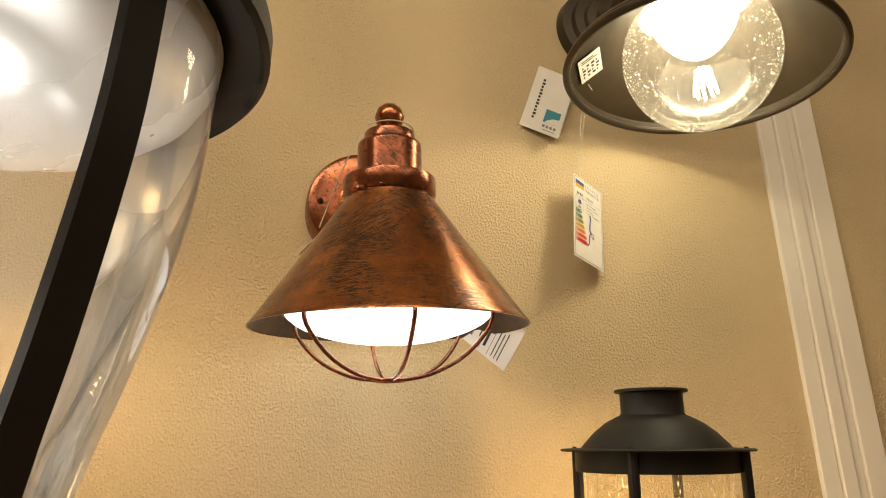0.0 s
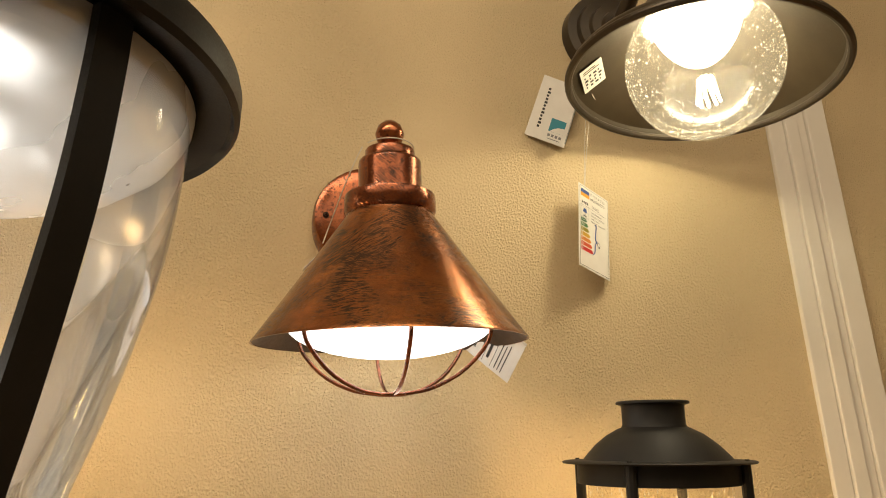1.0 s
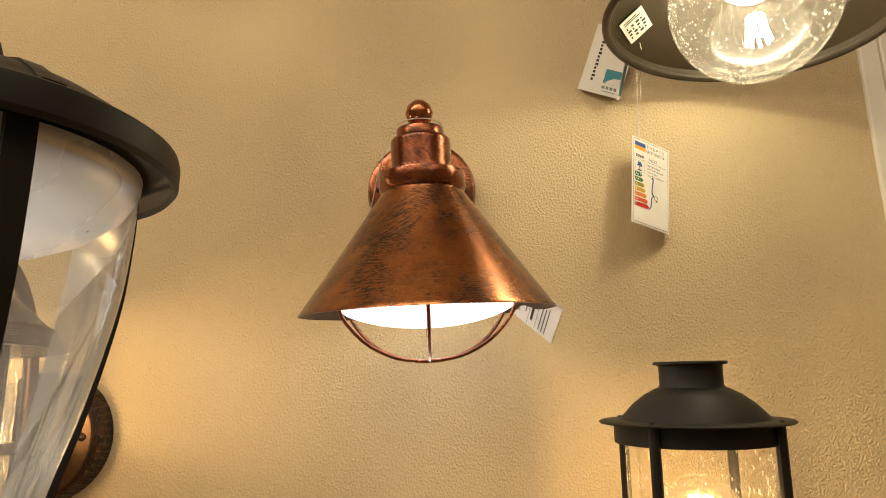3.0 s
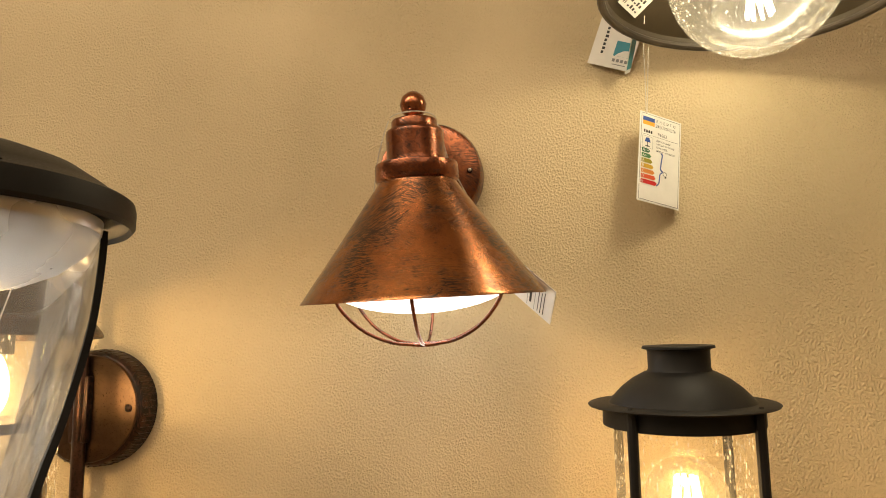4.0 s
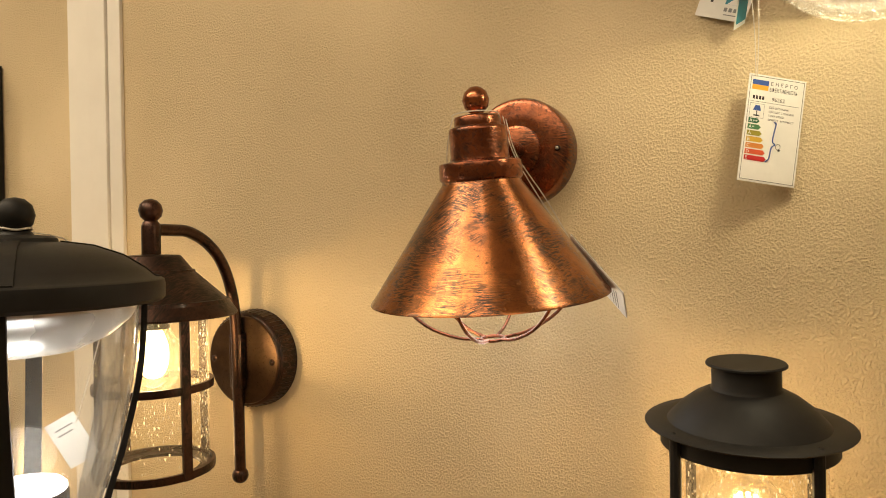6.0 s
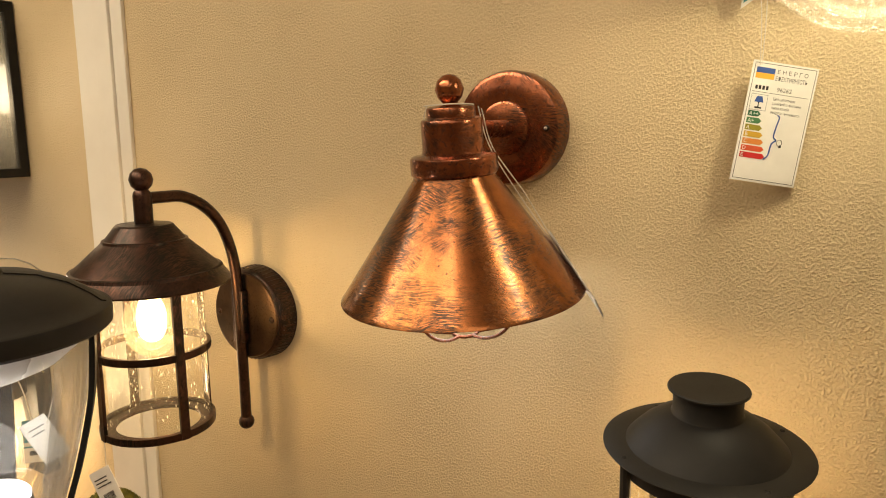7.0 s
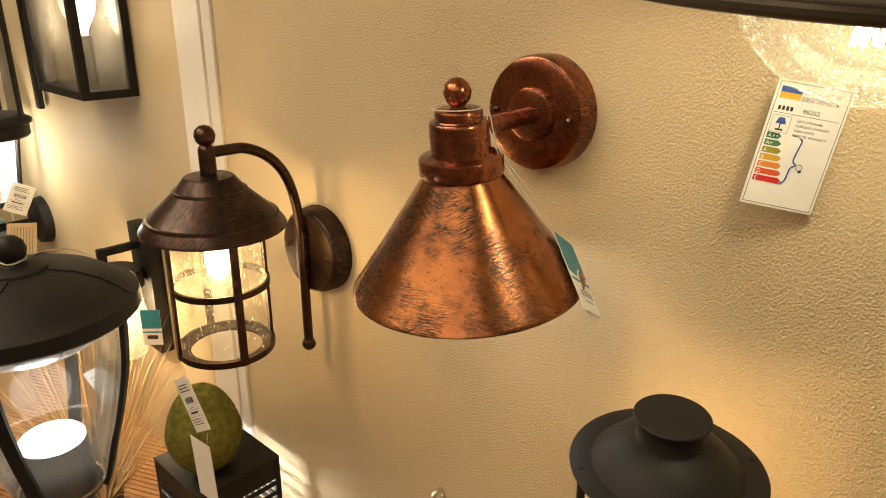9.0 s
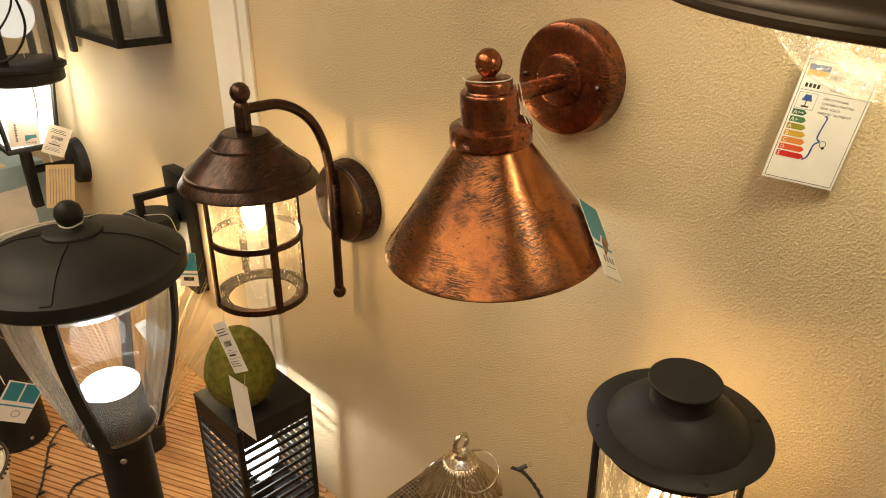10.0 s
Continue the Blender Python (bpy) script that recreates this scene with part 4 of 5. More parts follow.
# sticker inside the barn lamp's hood
st = card("sticker", card_frame((0.2003, -0.0785, 1.8411), (0.0180, -0.0106, 0.0136), (-0.0173, -0.0338, 0.0022)), 0.025, 0.037, "small white printed sticker inside the hood", "sticker")
bars(st, [(0.003 + 0.0052 * (k % 4), 0.006 + 0.0052 * (k // 4), 0.0015 + 0.0022 * ((k * 7) % 3) / 2, 0.0032) for k in range(16)] + [(0.003, 0.029, 0.018, 0.0014), (0.003, 0.032, 0.014, 0.0014)])

# tags on the cone lamp: price leaf and teal leaf
TAG_A, TAG_R, TAG_T = Vector((0.1115, -0.065, 1.563)), Vector((0.1165, -0.106, 1.588)), Vector((0.0695, -0.070, 1.623))
price_tag("price_tag", card_frame(TAG_A + Vector((-0.0008, -0.0005, -0.0006)), TAG_R - TAG_A, TAG_T - TAG_A), 0.046, 0.073)
tl = card("hang_tag", card_frame(TAG_R, TAG_A - TAG_R, TAG_T - TAG_A), 0.046, 0.073, "teal and white hang tag lying on the copper shade", "hang tag")
part("teal_mark", polygon([(0.0, 0.036), (0.018, 0.034), (0.028, 0.044), (0.046, 0.036), (0.046, 0.073), (0.0, 0.073)]), TEAL, tl, "", 0)
part("teal_stripe", sheet(0.0, 0.028, 0.046, 0.031), TEAL, tl, "", 0)
bars(tl, [(0.012 + 0.0075 * k, 0.015, 0.0048, 0.0062) for k in range(4)] + [(0.013, 0.010, 0.024, 0.0012)], INK_GREY, "maker_mark")
string("s", [(0.0685, -0.0690, 1.6210), (0.048, -0.090, 1.666), (0.029, -0.112, 1.704), (0.0215, -0.118, 1.735)], 0.0005)
string("s", [(0.0675, -0.0695, 1.6205), (0.044, -0.094, 1.666), (0.027, -0.115, 1.706), (0.0200, -0.121, 1.737)], 0.0005)
hoop = [(0.0 + 0.0200 * math.cos(q), -0.1335 + 0.0200 * math.sin(q), 1.7372 + 0.001 * math.cos(q)) for q in [math.pi * j / 20 - 2.6 for j in range(25)]]
tagged(mesh_object("string", tube(hoop, 0.0005, 6), STRING), "white string looped round the copper cap", "string", "tag strings")

behind = card("price_tag", card_frame((-0.061, -0.100, 1.646), (-0.003, 0.045, -0.002), (0.030, 0.002, 0.034)), 0.010, 0.040, "white paper tag hanging behind the copper shade", "price tag")
bars(behind, [(0.002, 0.031 - 0.005 * i, 0.006, 0.0014) for i in range(5)], INK_GREY)
string("s", [(-0.047, -0.085, 1.672), (-0.041, -0.100, 1.688), (-0.0335, -0.120, 1.707), (-0.0255, -0.130, 1.727), (-0.0205, -0.1335, 1.7375)], 0.0005)

# tags under the copper lantern
price_tag("price_tag", card_frame((-0.389, -0.2000, 1.2720), (0.060, 0.006, 0.036), (-0.034, -0.004, 0.066)), 0.0390, 0.0760)
back = card("price_tag", card_frame((-0.405, -0.1990, 1.1650), (0.060, 0.002, 0.004), (0.008, 0.0, 0.095)), 0.0480, 0.0930, "blank back of a paper price tag", "price tag")
string("s", [(-0.400, -0.200, 1.345), (-0.404, -0.196, 1.40), (-0.407, -0.188, 1.487), (-0.410, -0.180, 1.492)], 0.0005)
string("s", [(-0.362, -0.199, 1.284), (-0.366, -0.199, 1.268), (-0.372, -0.199, 1.256)], 0.0005)

# label hanging from a lamp above the wall's middle
l2 = card("energy_label", card_frame((-0.1415, -0.2170, 1.8390), (0.044, 0.009, 0.002), (0.004, 0.0, 0.09)), 0.0455, 0.0905, "white printed energy label hanging by its string", "label")
line = bmesh.new()
for r in ((.0012, .0012, .0443, .0016), (.0012, .0012, .0016, .089), (.0439, .0012, .0443, .089)):
    sheet(*r, 0.0003, line)
part("border", line, INK, l2, "", 0)
for i, c in enumerate([(0.62, 0.09, 0.03), (0.52, 0.02, 0.02)]):
    part("class_arrow", sheet(0.007, 0.0235 - 0.006 * i, 0.020 + 0.003 * i, 0.0285 - 0.006 * i), material("arrow_ink", c, 0.5), l2, "", 0)
part("pen_brace", tube([(0.026, 0.02, 0.0006), (0.028, 0.025, 0.0006), (0.028, 0.04, 0.0006)], 0.0004, 6), INK, l2)
string("s", [(-0.118, -0.214, 1.929), (-0.118, -0.214, 2.10), (-0.118, -0.214, 2.40), (-0.118, -0.214, 2.70)])

# ---- box lantern on the wall ----


def bar_frame(parent, name, corners, thick, mat):
    """A straight square bar between two corners."""
    a, b = Vector(corners[0]), Vector(corners[1])
    d = b - a
    size = [abs(d[i]) + thick if abs(d[i]) > 1e-6 else thick for i in range(3)]
    return part(name, block(size, (a + b) / 2, 0.001), mat, parent, "", 0)


def box_lantern():
    x0, x1, y0, z0, z1 = -1.065, -0.860, -0.098, 1.646, 1.912
    lamp = thing("box_wall_lantern", ((x0 + x1) / 2, 0, (z0 + z1) / 2), "black square glass wall lantern, lit", "wall lantern", "lamps on the wall")
    hx, d, hz, t = (x1 - x0) / 2, -y0, (z1 - z0) / 2, 0.014
    part("back_plate", block((2 * hx - 0.002, 0.006, 2 * hz - 0.002), (0, -0.004, 0), 0.001), GREY_METAL, lamp, "grey metal back plate")
    for sx in (-1, 1):
        for y in (-t / 2 - 0.002, -d + t / 2):
            part("upright", block((t, t, 2 * hz), (sx * (hx - t / 2), y, 0), 0.001), BLACK, lamp, "", 0)
        for sz in (-1, 1):
            part("side_bar", block((t * 0.98, d - 2 * t, t), (sx * (hx - t / 2), -d / 2, sz * (hz - t / 2)), 0.001), BLACK, lamp, "", 0)
        part("side_pane", block((0.002, d - 2 * t, 2 * hz - 2 * t), (sx * (hx - t / 2), -d / 2, 0)), GLASS, lamp, "clear glass pane", 0, False)
    for sz in (-1, 1):
        part("front_bar", block((2 * hx - 2 * t, t * 0.98, t), (0, -d + t / 2, sz * (hz - t / 2)), 0.001), BLACK, lamp, "", 0)
    part("front_pane", block((2 * hx - 2 * t, 0.002, 2 * hz - 2 * t), (0, -d + t / 2, 0)), GLASS, lamp, "clear glass pane", 0, False)
    part("top", block((2 * hx, d - 0.002, 0.004), (0, -d / 2 - 0.001, hz + 0.002), 0.001), BLACK, lamp, "", 0)
    part("floor", block((2 * hx - 2 * t, d - t, 0.003), (0, -d / 2, -hz + 0.004)), BLACK, lamp, "", 0)
    part("candle", lathe([(0, 0.0), (0.0155, 0.0), (0.0155, -0.093), (0, -0.093)], 24, pose(0.008, -0.047, -hz + 0.1)), BLACK, lamp)
    part("bulb", lathe([(0.010, 0.0), (0.013, 0.012), (0.026, 0.036), (0.030, 0.055), (0.026, 0.072), (0.014, 0.083), (0, 0.086)], 28, pose(0.008, -0.047, -hz + 0.1)), BULB_WARM, lamp, "glowing bulb", shadow=False)
    part("card", block((0.034, 0.001, 0.075), (-0.055, -0.030, 0.03)), PAPER, lamp, "white paper card inside", 0)
    part("cable", tube(curve_line([(-0.075, -0.06, 0.10), (-0.070, -0.07, 0.02), (-0.055, -0.068, -0.03), (-0.052, -0.06, -0.07), (-0.045, -0.055, -0.115)], 20), 0.0016, 6), BLACK, lamp)
    return lamp


GREY_METAL = mottled("grey_back_metal", (0.30, 0.29, 0.27), (0.38, 0.365, 0.34), 10.0, (0.22, 0.3), 0.8, 0.03)
box_lantern()

# ---- round lantern with a cable, farther along the wall ----


def cable_lantern():
    c = Vector((-1.300, -0.136, 1.528))
    lamp = thing("cable_lantern", c, "black round wall lantern with white globe bulb and loose cable", "wall lantern", "lamps on the wall")
    part("base", lathe([(0, 0), (0.074, 0.0), (0.079, 0.004), (0.079, 0.026), (0.086, 0.030), (0.086, 0.036), (0.076, 0.042), (0.070, 0.046), (0, 0.046)], 48), BLACK, lamp)
    part("glass", lathe([(0.066, 0.046), (0.066, 0.300)], 48), GLASS, lamp, "clear glass cylinder", shadow=False)
    for k in range(4):
        a = radians(-38 + 90 * k)
        pts = [(0.072 * math.cos(a), 0.072 * math.sin(a), h) for h in (0.03, 0.17, 0.31)]
        part("bar", strap(pts, (-math.sin(a), math.cos(a), 0), 0.014, 0.006), BLACK, lamp)
    part("roof", lathe([(0.09, 0.300), (0.092, 0.308), (0.05, 0.345), (0, 0.36)], 48), BLACK, lamp)
    part("bulb", ball(0.046, (0.0, 0.0, 0.135), 28), OPAL_SOFT, lamp, "white globe bulb, lit", shadow=False)
    part("socket", lathe([(0, 0.26), (0.018, 0.26), (0.018, 0.175), (0, 0.175)], 20), BLACK, lamp)
    part("bracket", block((0.022, 0.012, 0.26), (-0.037, 0.1225, 0.173), 0.002), BLACK, lamp)
    part("bracket_arm", block((0.016, 0.060, 0.016), (-0.037, 0.087, 0.31), 0.002), BLACK, lamp)
    part("cable", tube(curve_line([(0.05, -0.03, 0.29), (0.085, -0.01, 0.20), (0.09, 0.0, 0.12), (0.075, -0.035, 0.062), (0.02, -0.08, 0.058), (-0.04, -0.075, 0.10), (-0.03, -0.072, 0.16), (0.04, -0.066, 0.23)], 40), 0.0026, 8), BLACK, lamp)
    part("cable", tube(curve_line([(-0.07, -0.05, 0.12), (0.0, -0.083, 0.070), (0.06, -0.055, 0.10), (0.085, -0.012, 0.17), (0.082, -0.02, 0.26)], 30), 0.0020, 8), BLACK, lamp)
    return lamp


cable_lantern()

# ---- wall lamp with lit frosted panes ----


def panel_lamp():
    c = Vector((-1.500, 0.0, 1.272))
    lamp = thing("panel_wall_lamp", c, "black wall lamp with bright frosted glass panes", "wall lamp", "lamps on the wall")
    to_room = Matrix(((1, 0, 0, 0), (0, 0, -1, 0), (0, 1, 0, 0), (0, 0, 0, 1)))
    part("wall_plate", lathe([(0, 0.026), (0.045, 0.026), (0.056, 0.022), (0.060, 0.0), (0, 0)], 40, to_room), BLACK, lamp)
    part("arm", tube([(0, -0.02, 0), (0, -0.07, 0.0), (0, -0.115, 0.0)], 0.010, 12), BLACK, lamp)
    part("stem", block((0.024, 0.024, 0.17), (0, -0.125, -0.010), 0.002), BLACK, lamp)
    for k in range(4):
        turn = Matrix.Translation((0, -0.115, 0.075)) @ pose(0, 0, 0, 0, 0, 90 * k)
        bm = bmesh.new()
        vs = [bm.verts.new(p) for p in ((-0.052, -0.052, 0), (0.052, -0.052, 0), (0.070, -0.070, 0.18), (-0.070, -0.070, 0.18))]
        bm.faces.new(vs)
        bm.transform(turn)
        part("pane", bm, PANEL_LIT, lamp, "lit frosted pane", 0, False)
        part("edge_bar", tube([turn @ Vector(p) for p in ((-0.054, -0.054, -0.004), (-0.072, -0.072, 0.184))], 0.006, 6), BLACK, lamp)
    part("tray", block((0.122, 0.122, 0.012), (0, -0.115, 0.069), 0.002), BLACK, lamp)
    part("cap", block((0.155, 0.155, 0.012), (0, -0.115, 0.262), 0.002), BLACK, lamp)
    return lamp


panel_lamp()
brand_card("hang_tag", card_frame((-1.398, -0.176, 1.366), (0.0, 0.066, -0.006), (0.0, 0.020, 0.060)), 0.064, 0.066)
price_tag("price_tag", card_frame((-1.395, -0.116, 1.344), (0.005, 0.048, -0.026), (0.0, 0.020, 0.066)), 0.050, 0.070)
kt = card("hang_tag", card_frame((-1.396, -0.134, 1.204), (0.0, 0.062, -0.012), (0.0, 0.012, 0.108)), 0.064, 0.108, "kraft paper hang tag with lines of small print", "hang tag", KRAFT)
bars(kt, [(0.008 + 0.0066 * i, 0.010, 0.0018, 0.088) for i in range(8)], INK_GREY)
string("s", [(-1.397, -0.108, 1.41), (-1.36, -0.11, 1.47), (-1.305, -0.125, 1.585)], 0.0012)
string("s", [(-1.397, -0.098, 1.312), (-1.397, -0.10, 1.345)], 0.0012)

# ---- hook lamp with a jar ----


def hook_lamp():
    lamp = thing("hook_wall_lamp", (-0.900, 0, 1.270), "black wall lamp with hooked arm and amber glass jar, lit", "wall lamp", "lamps on the wall")
    part("wall_plate", block((0.075, 0.028, 0.265), (0.0, -0.0145, 0.0), 0.003), BLACK, lamp)
    part("arm", block((0.014, 0.078, 0.014), (0, -0.066, 0.094), 0.0015), BLACK, lamp)
    part("drop", block((0.0145, 0.0145, 0.05), (0, -0.0975, 0.0765), 0.0015), BLACK, lamp)
    part("cap", lathe([(0, 0.056), (0.050, 0.055), (0.0545, 0.051), (0.055, 0.022), (0.050, 0.020), (0, 0.020)], 48, pose(0, -0.0850, 0)), BLACK, lamp)
    part("jar", lathe([(0.040, 0.020), (0.046, 0.004), (0.050, -0.03), (0.050, -0.10), (0.044, -0.118), (0, -0.120)], 48, pose(0, -0.0850, 0)), AMBER_GLASS, lamp, "clear amber glass jar", shadow=False)
    part("bulb", lathe([(0.011, 0.020), (0.013, 0.008), (0.024, -0.016), (0.027, -0.034), (0.022, -0.05), (0, -0.058)], 24, pose(0, -0.0850, 0)), BULB_WARM, lamp, "glowing bulb", shadow=False)
    return lamp


AMBER_GLASS = thin_glass("amber_glass", (0.98, 0.90, 0.72), 0.03, 0.1, 0.7)
hook_lamp()
ht = card("hang_tag", card_frame((-0.838, -0.070, 1.185), (0.030, 0.030, 0.0), (0.0, 0.004, 0.075)), 0.036, 0.072, "teal and white hang tag on a string", "hang tag")
part("teal_mark", sheet(0.0, 0.034, 0.036, 0.072), TEAL, ht, "", 0)
part("teal_stripe", sheet(0.0, 0.025, 0.036, 0.028), TEAL, ht, "", 0)
bars(ht, [(0.008, 0.012, 0.02, 0.008)], INK, "maker_mark")
string("s", [(-0.828, -0.058, 1.256), (-0.838, -0.060, 1.30), (-0.86, -0.065, 1.330), (-0.893, -0.095, 1.329)], 0.0008)

# ---- things on the shelf ----


def bollard():
    b = thing("bollard_lamp", (-1.062, -0.375, SHELF), "matt black round garden lamp base on the shelf", "garden lamp")
    part("body", lathe([(0, 0.0), (0.056, 0.0), (0.058, 0.003), (0.050, 0.300), (0.047, 0.306), (0, 0.306)], 48), BLACK, b)
    screw(b, (0.0575 * math.cos(0.2), 0.0575 * math.sin(0.2), 0.022), STEEL, pose(0, 0, 0, 0, 90, 11), 0.004)


bollard()
bt = card("hang_tag", card_frame((-0.820, -0.4420, 1.0760), (0.0, 0.046, -0.036), (0.0, 0.020, 0.066)), 0.060, 0.074, "teal and white hang tag on a string", "hang tag")
part("teal_mark", sheet(0.003, 0.038, 0.028, 0.072), TEAL, bt, "", 0)
part("teal_mark", sheet(0.031, 0.038, 0.058, 0.072), TEAL, bt, "", 0)
part("teal_stripe", sheet(0.0, 0.028, 0.060, 0.031), TEAL, bt, "", 0)
ring = [(0.036 + 0.007 * math.cos(q), 0.016 + 0.006 * math.sin(q), 0.0004) for q in [2 * math.pi * j / 20 for j in range(20)]]
part("round_mark", tube(ring, 0.0006, 5, closed=True), INK_GREY, bt)


string("s", [(-0.821, -0.405, 1.128), (-0.90, -0.405, 1.16), (-0.98, -0.39, 1.170), (-1.03, -0.375, 1.1575)], 0.0008)

# tags on the post lamp
wt = card("price_tag", card_frame((-0.196, -0.3680, 1.4830), (0.011, 0.0095, 0.008), (-0.011, -0.0085, 0.028)), 0.020, 0.033, "small white price tag hanging behind the post lamp", "price tag")
bars(wt, [(0.004, 0.026, 0.012, 0.001), (0.004, 0.022, 0.010, 0.001)], INK_GREY)
string("s", [(-0.193, -0.366, 1.514), (-0.190, -0.352, 1.56), (-0.187, -0.345, 1.598), (-0.180, -0.375, 1.6335), (-0.172, -0.415, 1.6415)])
wt = card("price_tag", card_frame((-0.212, -0.4900, 1.5700), (0.006, 0.024, 0.003), (-0.002, -0.004, 0.030)), 0.030, 0.034, "small white price tag hanging from the post lamp", "price tag")
bars(wt, [(0.006, 0.022, 0.016, 0.0012), (0.006, 0.017, 0.012, 0.0012)], INK_GREY)
for dz, dx in ((0.0, 0.0), (0.0016, 0.0), (0.0004, 0.005), (0.0010, -0.004)):
    string("s", [(-0.205, -0.477, 1.603), (-0.215 + dx, -0.487, 1.6155 + dz), (-0.198 + dx, -0.462, 1.6315 + dz), (-0.178, -0.432, 1.6405 + dz), (-0.1645, -0.4120, 1.6418 + dz)], 0.0006)
knot = [(-0.1645 + 0.0082 * math.cos(q), -0.4215 + 0.0082 * math.sin(q), 1.6420 + 0.0006 * math.sin(3 * q)) for q in [2 * math.pi * j / 24 for j in range(24)]]
tagged(mesh_object("string", tube(knot, 0.0007, 6, closed=True), STRING), "white string looped round the black finial", "string", "tag strings")


def dried_grass():
    g = thing("dried_grass", (-0.840, -0.190, SHELF), "bunch of dry straw-coloured grass in a dark pot", "dried grass")
    part("pot", lathe([(0, 0), (0.030, 0.0), (0.036, 0.06), (0.038, 0.064), (0.034, 0.064), (0.032, 0.05), (0, 0.05)], 32), BLACK, g)
    bm = bmesh.new()
    rng = random.Random(11)
    for _ in range(420):
        a = rng.uniform(0, 2 * math.pi)
        if rng.random() < 0.45:
            a = rng.uniform(-0.6, 1.3)
        out = rng.uniform(0.04, 0.24)
        high = rng.uniform(0.20, 0.44) * (1.0 - 0.9 * max(0, out - 0.12))
        p0 = Vector((0.02 * math.cos(a), 0.02 * math.sin(a), 0.05))
        tip = Vector((out * math.cos(a), min(out * math.sin(a), 0.17), high))
        mid = p0.lerp(tip, 0.5) + Vector((0, 0, 0.07 * rng.random()))
        w = rng.uniform(0.0011, 0.0023)
        pts = [(1 - t) ** 2 * p0 + 2 * t * (1 - t) * mid + t * t * tip for t in (0, .2, .4, .6, .8, 1)]
        prev = None
        for i, p in enumerate(pts):
            d = Vector((-math.sin(a), math.cos(a), 0)) * w * (1 - 0.8 * i / 5)
            e = Vector((0, 0, 1)) * w * 0.6 * (1 - 0.8 * i / 5)
            row = [bm.verts.new(p + d), bm.verts.new(p + e), bm.verts.new(p - d)]
            if prev:
                for k in range(3):
                    bm.faces.new((prev[k], prev[(k + 1) % 3], row[(k + 1) % 3], row[k]))
            prev = row
    tagged(part("blades", bm, STRAW, g, "", 0), kind="stuff")


STRAW = mottled("dry_straw", (0.55, 0.37, 0.15), (0.72, 0.53, 0.26), 30.0, (0.6, 0.8))
dried_grass()


def drum_lamp():
    d = thing("drum_lamp", (-0.850, -0.535, SHELF), "cream drum lamp with beaded metal rim", "table lamp")
    part("foot", lathe([(0, 0), (0.05, 0), (0.05, 0.006), (0.012, 0.012), (0.010, 0.05)], 32), BRONZE, d)
    part("shade", lathe([(0.092, 0.05), (0.104, 0.135), (0.100, 0.137), (0.088, 0.052)], 64, closed=True), CREAM, d, "cream fabric shade")
    hoopp = [(0.1045 * math.cos(q), 0.1045 * math.sin(q), 0.137) for q in [2 * math.pi * j / 64 for j in range(64)]]
    rim = part("rim", tube(hoopp, 0.0028, 8, closed=True), BRONZE, d)
    for j in range(60):
        q = 2 * math.pi * j / 60
        part("bead", ball(0.0024, (0.1065 * math.cos(q), 0.1065 * math.sin(q), 0.1315), 6), BRONZE, rim)
    part("disc", lathe([(0, 0.134), (0.099, 0.134), (0.099, 0.131), (0, 0.131)], 48), CREAM, d, "cream top")
    for j in range(4):
        q = math.pi * j / 4
        part("spoke", tube([(-0.104 * math.cos(q), -0.104 * math.sin(q), 0.138), (0.104 * math.cos(q), 0.104 * math.sin(q), 0.138)], 0.0014, 6), BLACK, d)


CREAM = mottled("cream_cloth", (0.55, 0.49, 0.38), (0.64, 0.58, 0.46), 60.0, (0.7, 0.85))
drum_lamp()


def carton(name, x, y, sx, sy, h, turn, mat, label):
    c = thing(name, Matrix.Translation((x, y, SHELF)) @ pose(0, 0, 0, 0, 0, turn), label, "box")
    part("body", block((sx, sy, h), (0, 0, h / 2), 0.002), mat, c)
    part("tape", block((sx * 0.9, 0.03, 0.0006), (0, 0, h + 0.0004)), KRAFT, c, "brown packing tape", 0)
    part("print_panel", block((0.0008, sy * 0.5, h * 0.3), (sx / 2 + 0.0006, 0, h * 0.7)), PAPER, c, "white printed panel", 0)


BLUE_BOX = mottled("pale_blue_card", (0.26, 0.36, 0.40), (0.32, 0.43, 0.47), 12.0, (0.4, 0.5))
ORANGE = mottled("orange_print", (0.62, 0.28, 0.05), (0.70, 0.36, 0.08), 12.0, (0.4, 0.5))
carton("carton", -1.760, -0.170, 0.26, 0.20, 0.400, 8, BLUE_BOX, "pale blue packaging carton standing on the shelf")
carton("carton", -1.420, -0.180, 0.10, 0.10, 0.260, -14, KRAFT, "small brown carton with a white print panel")
carton("carton", -1.640, -0.330, 0.12, 0.09, 0.420, 20, ORANGE, "orange and white packaging carton")


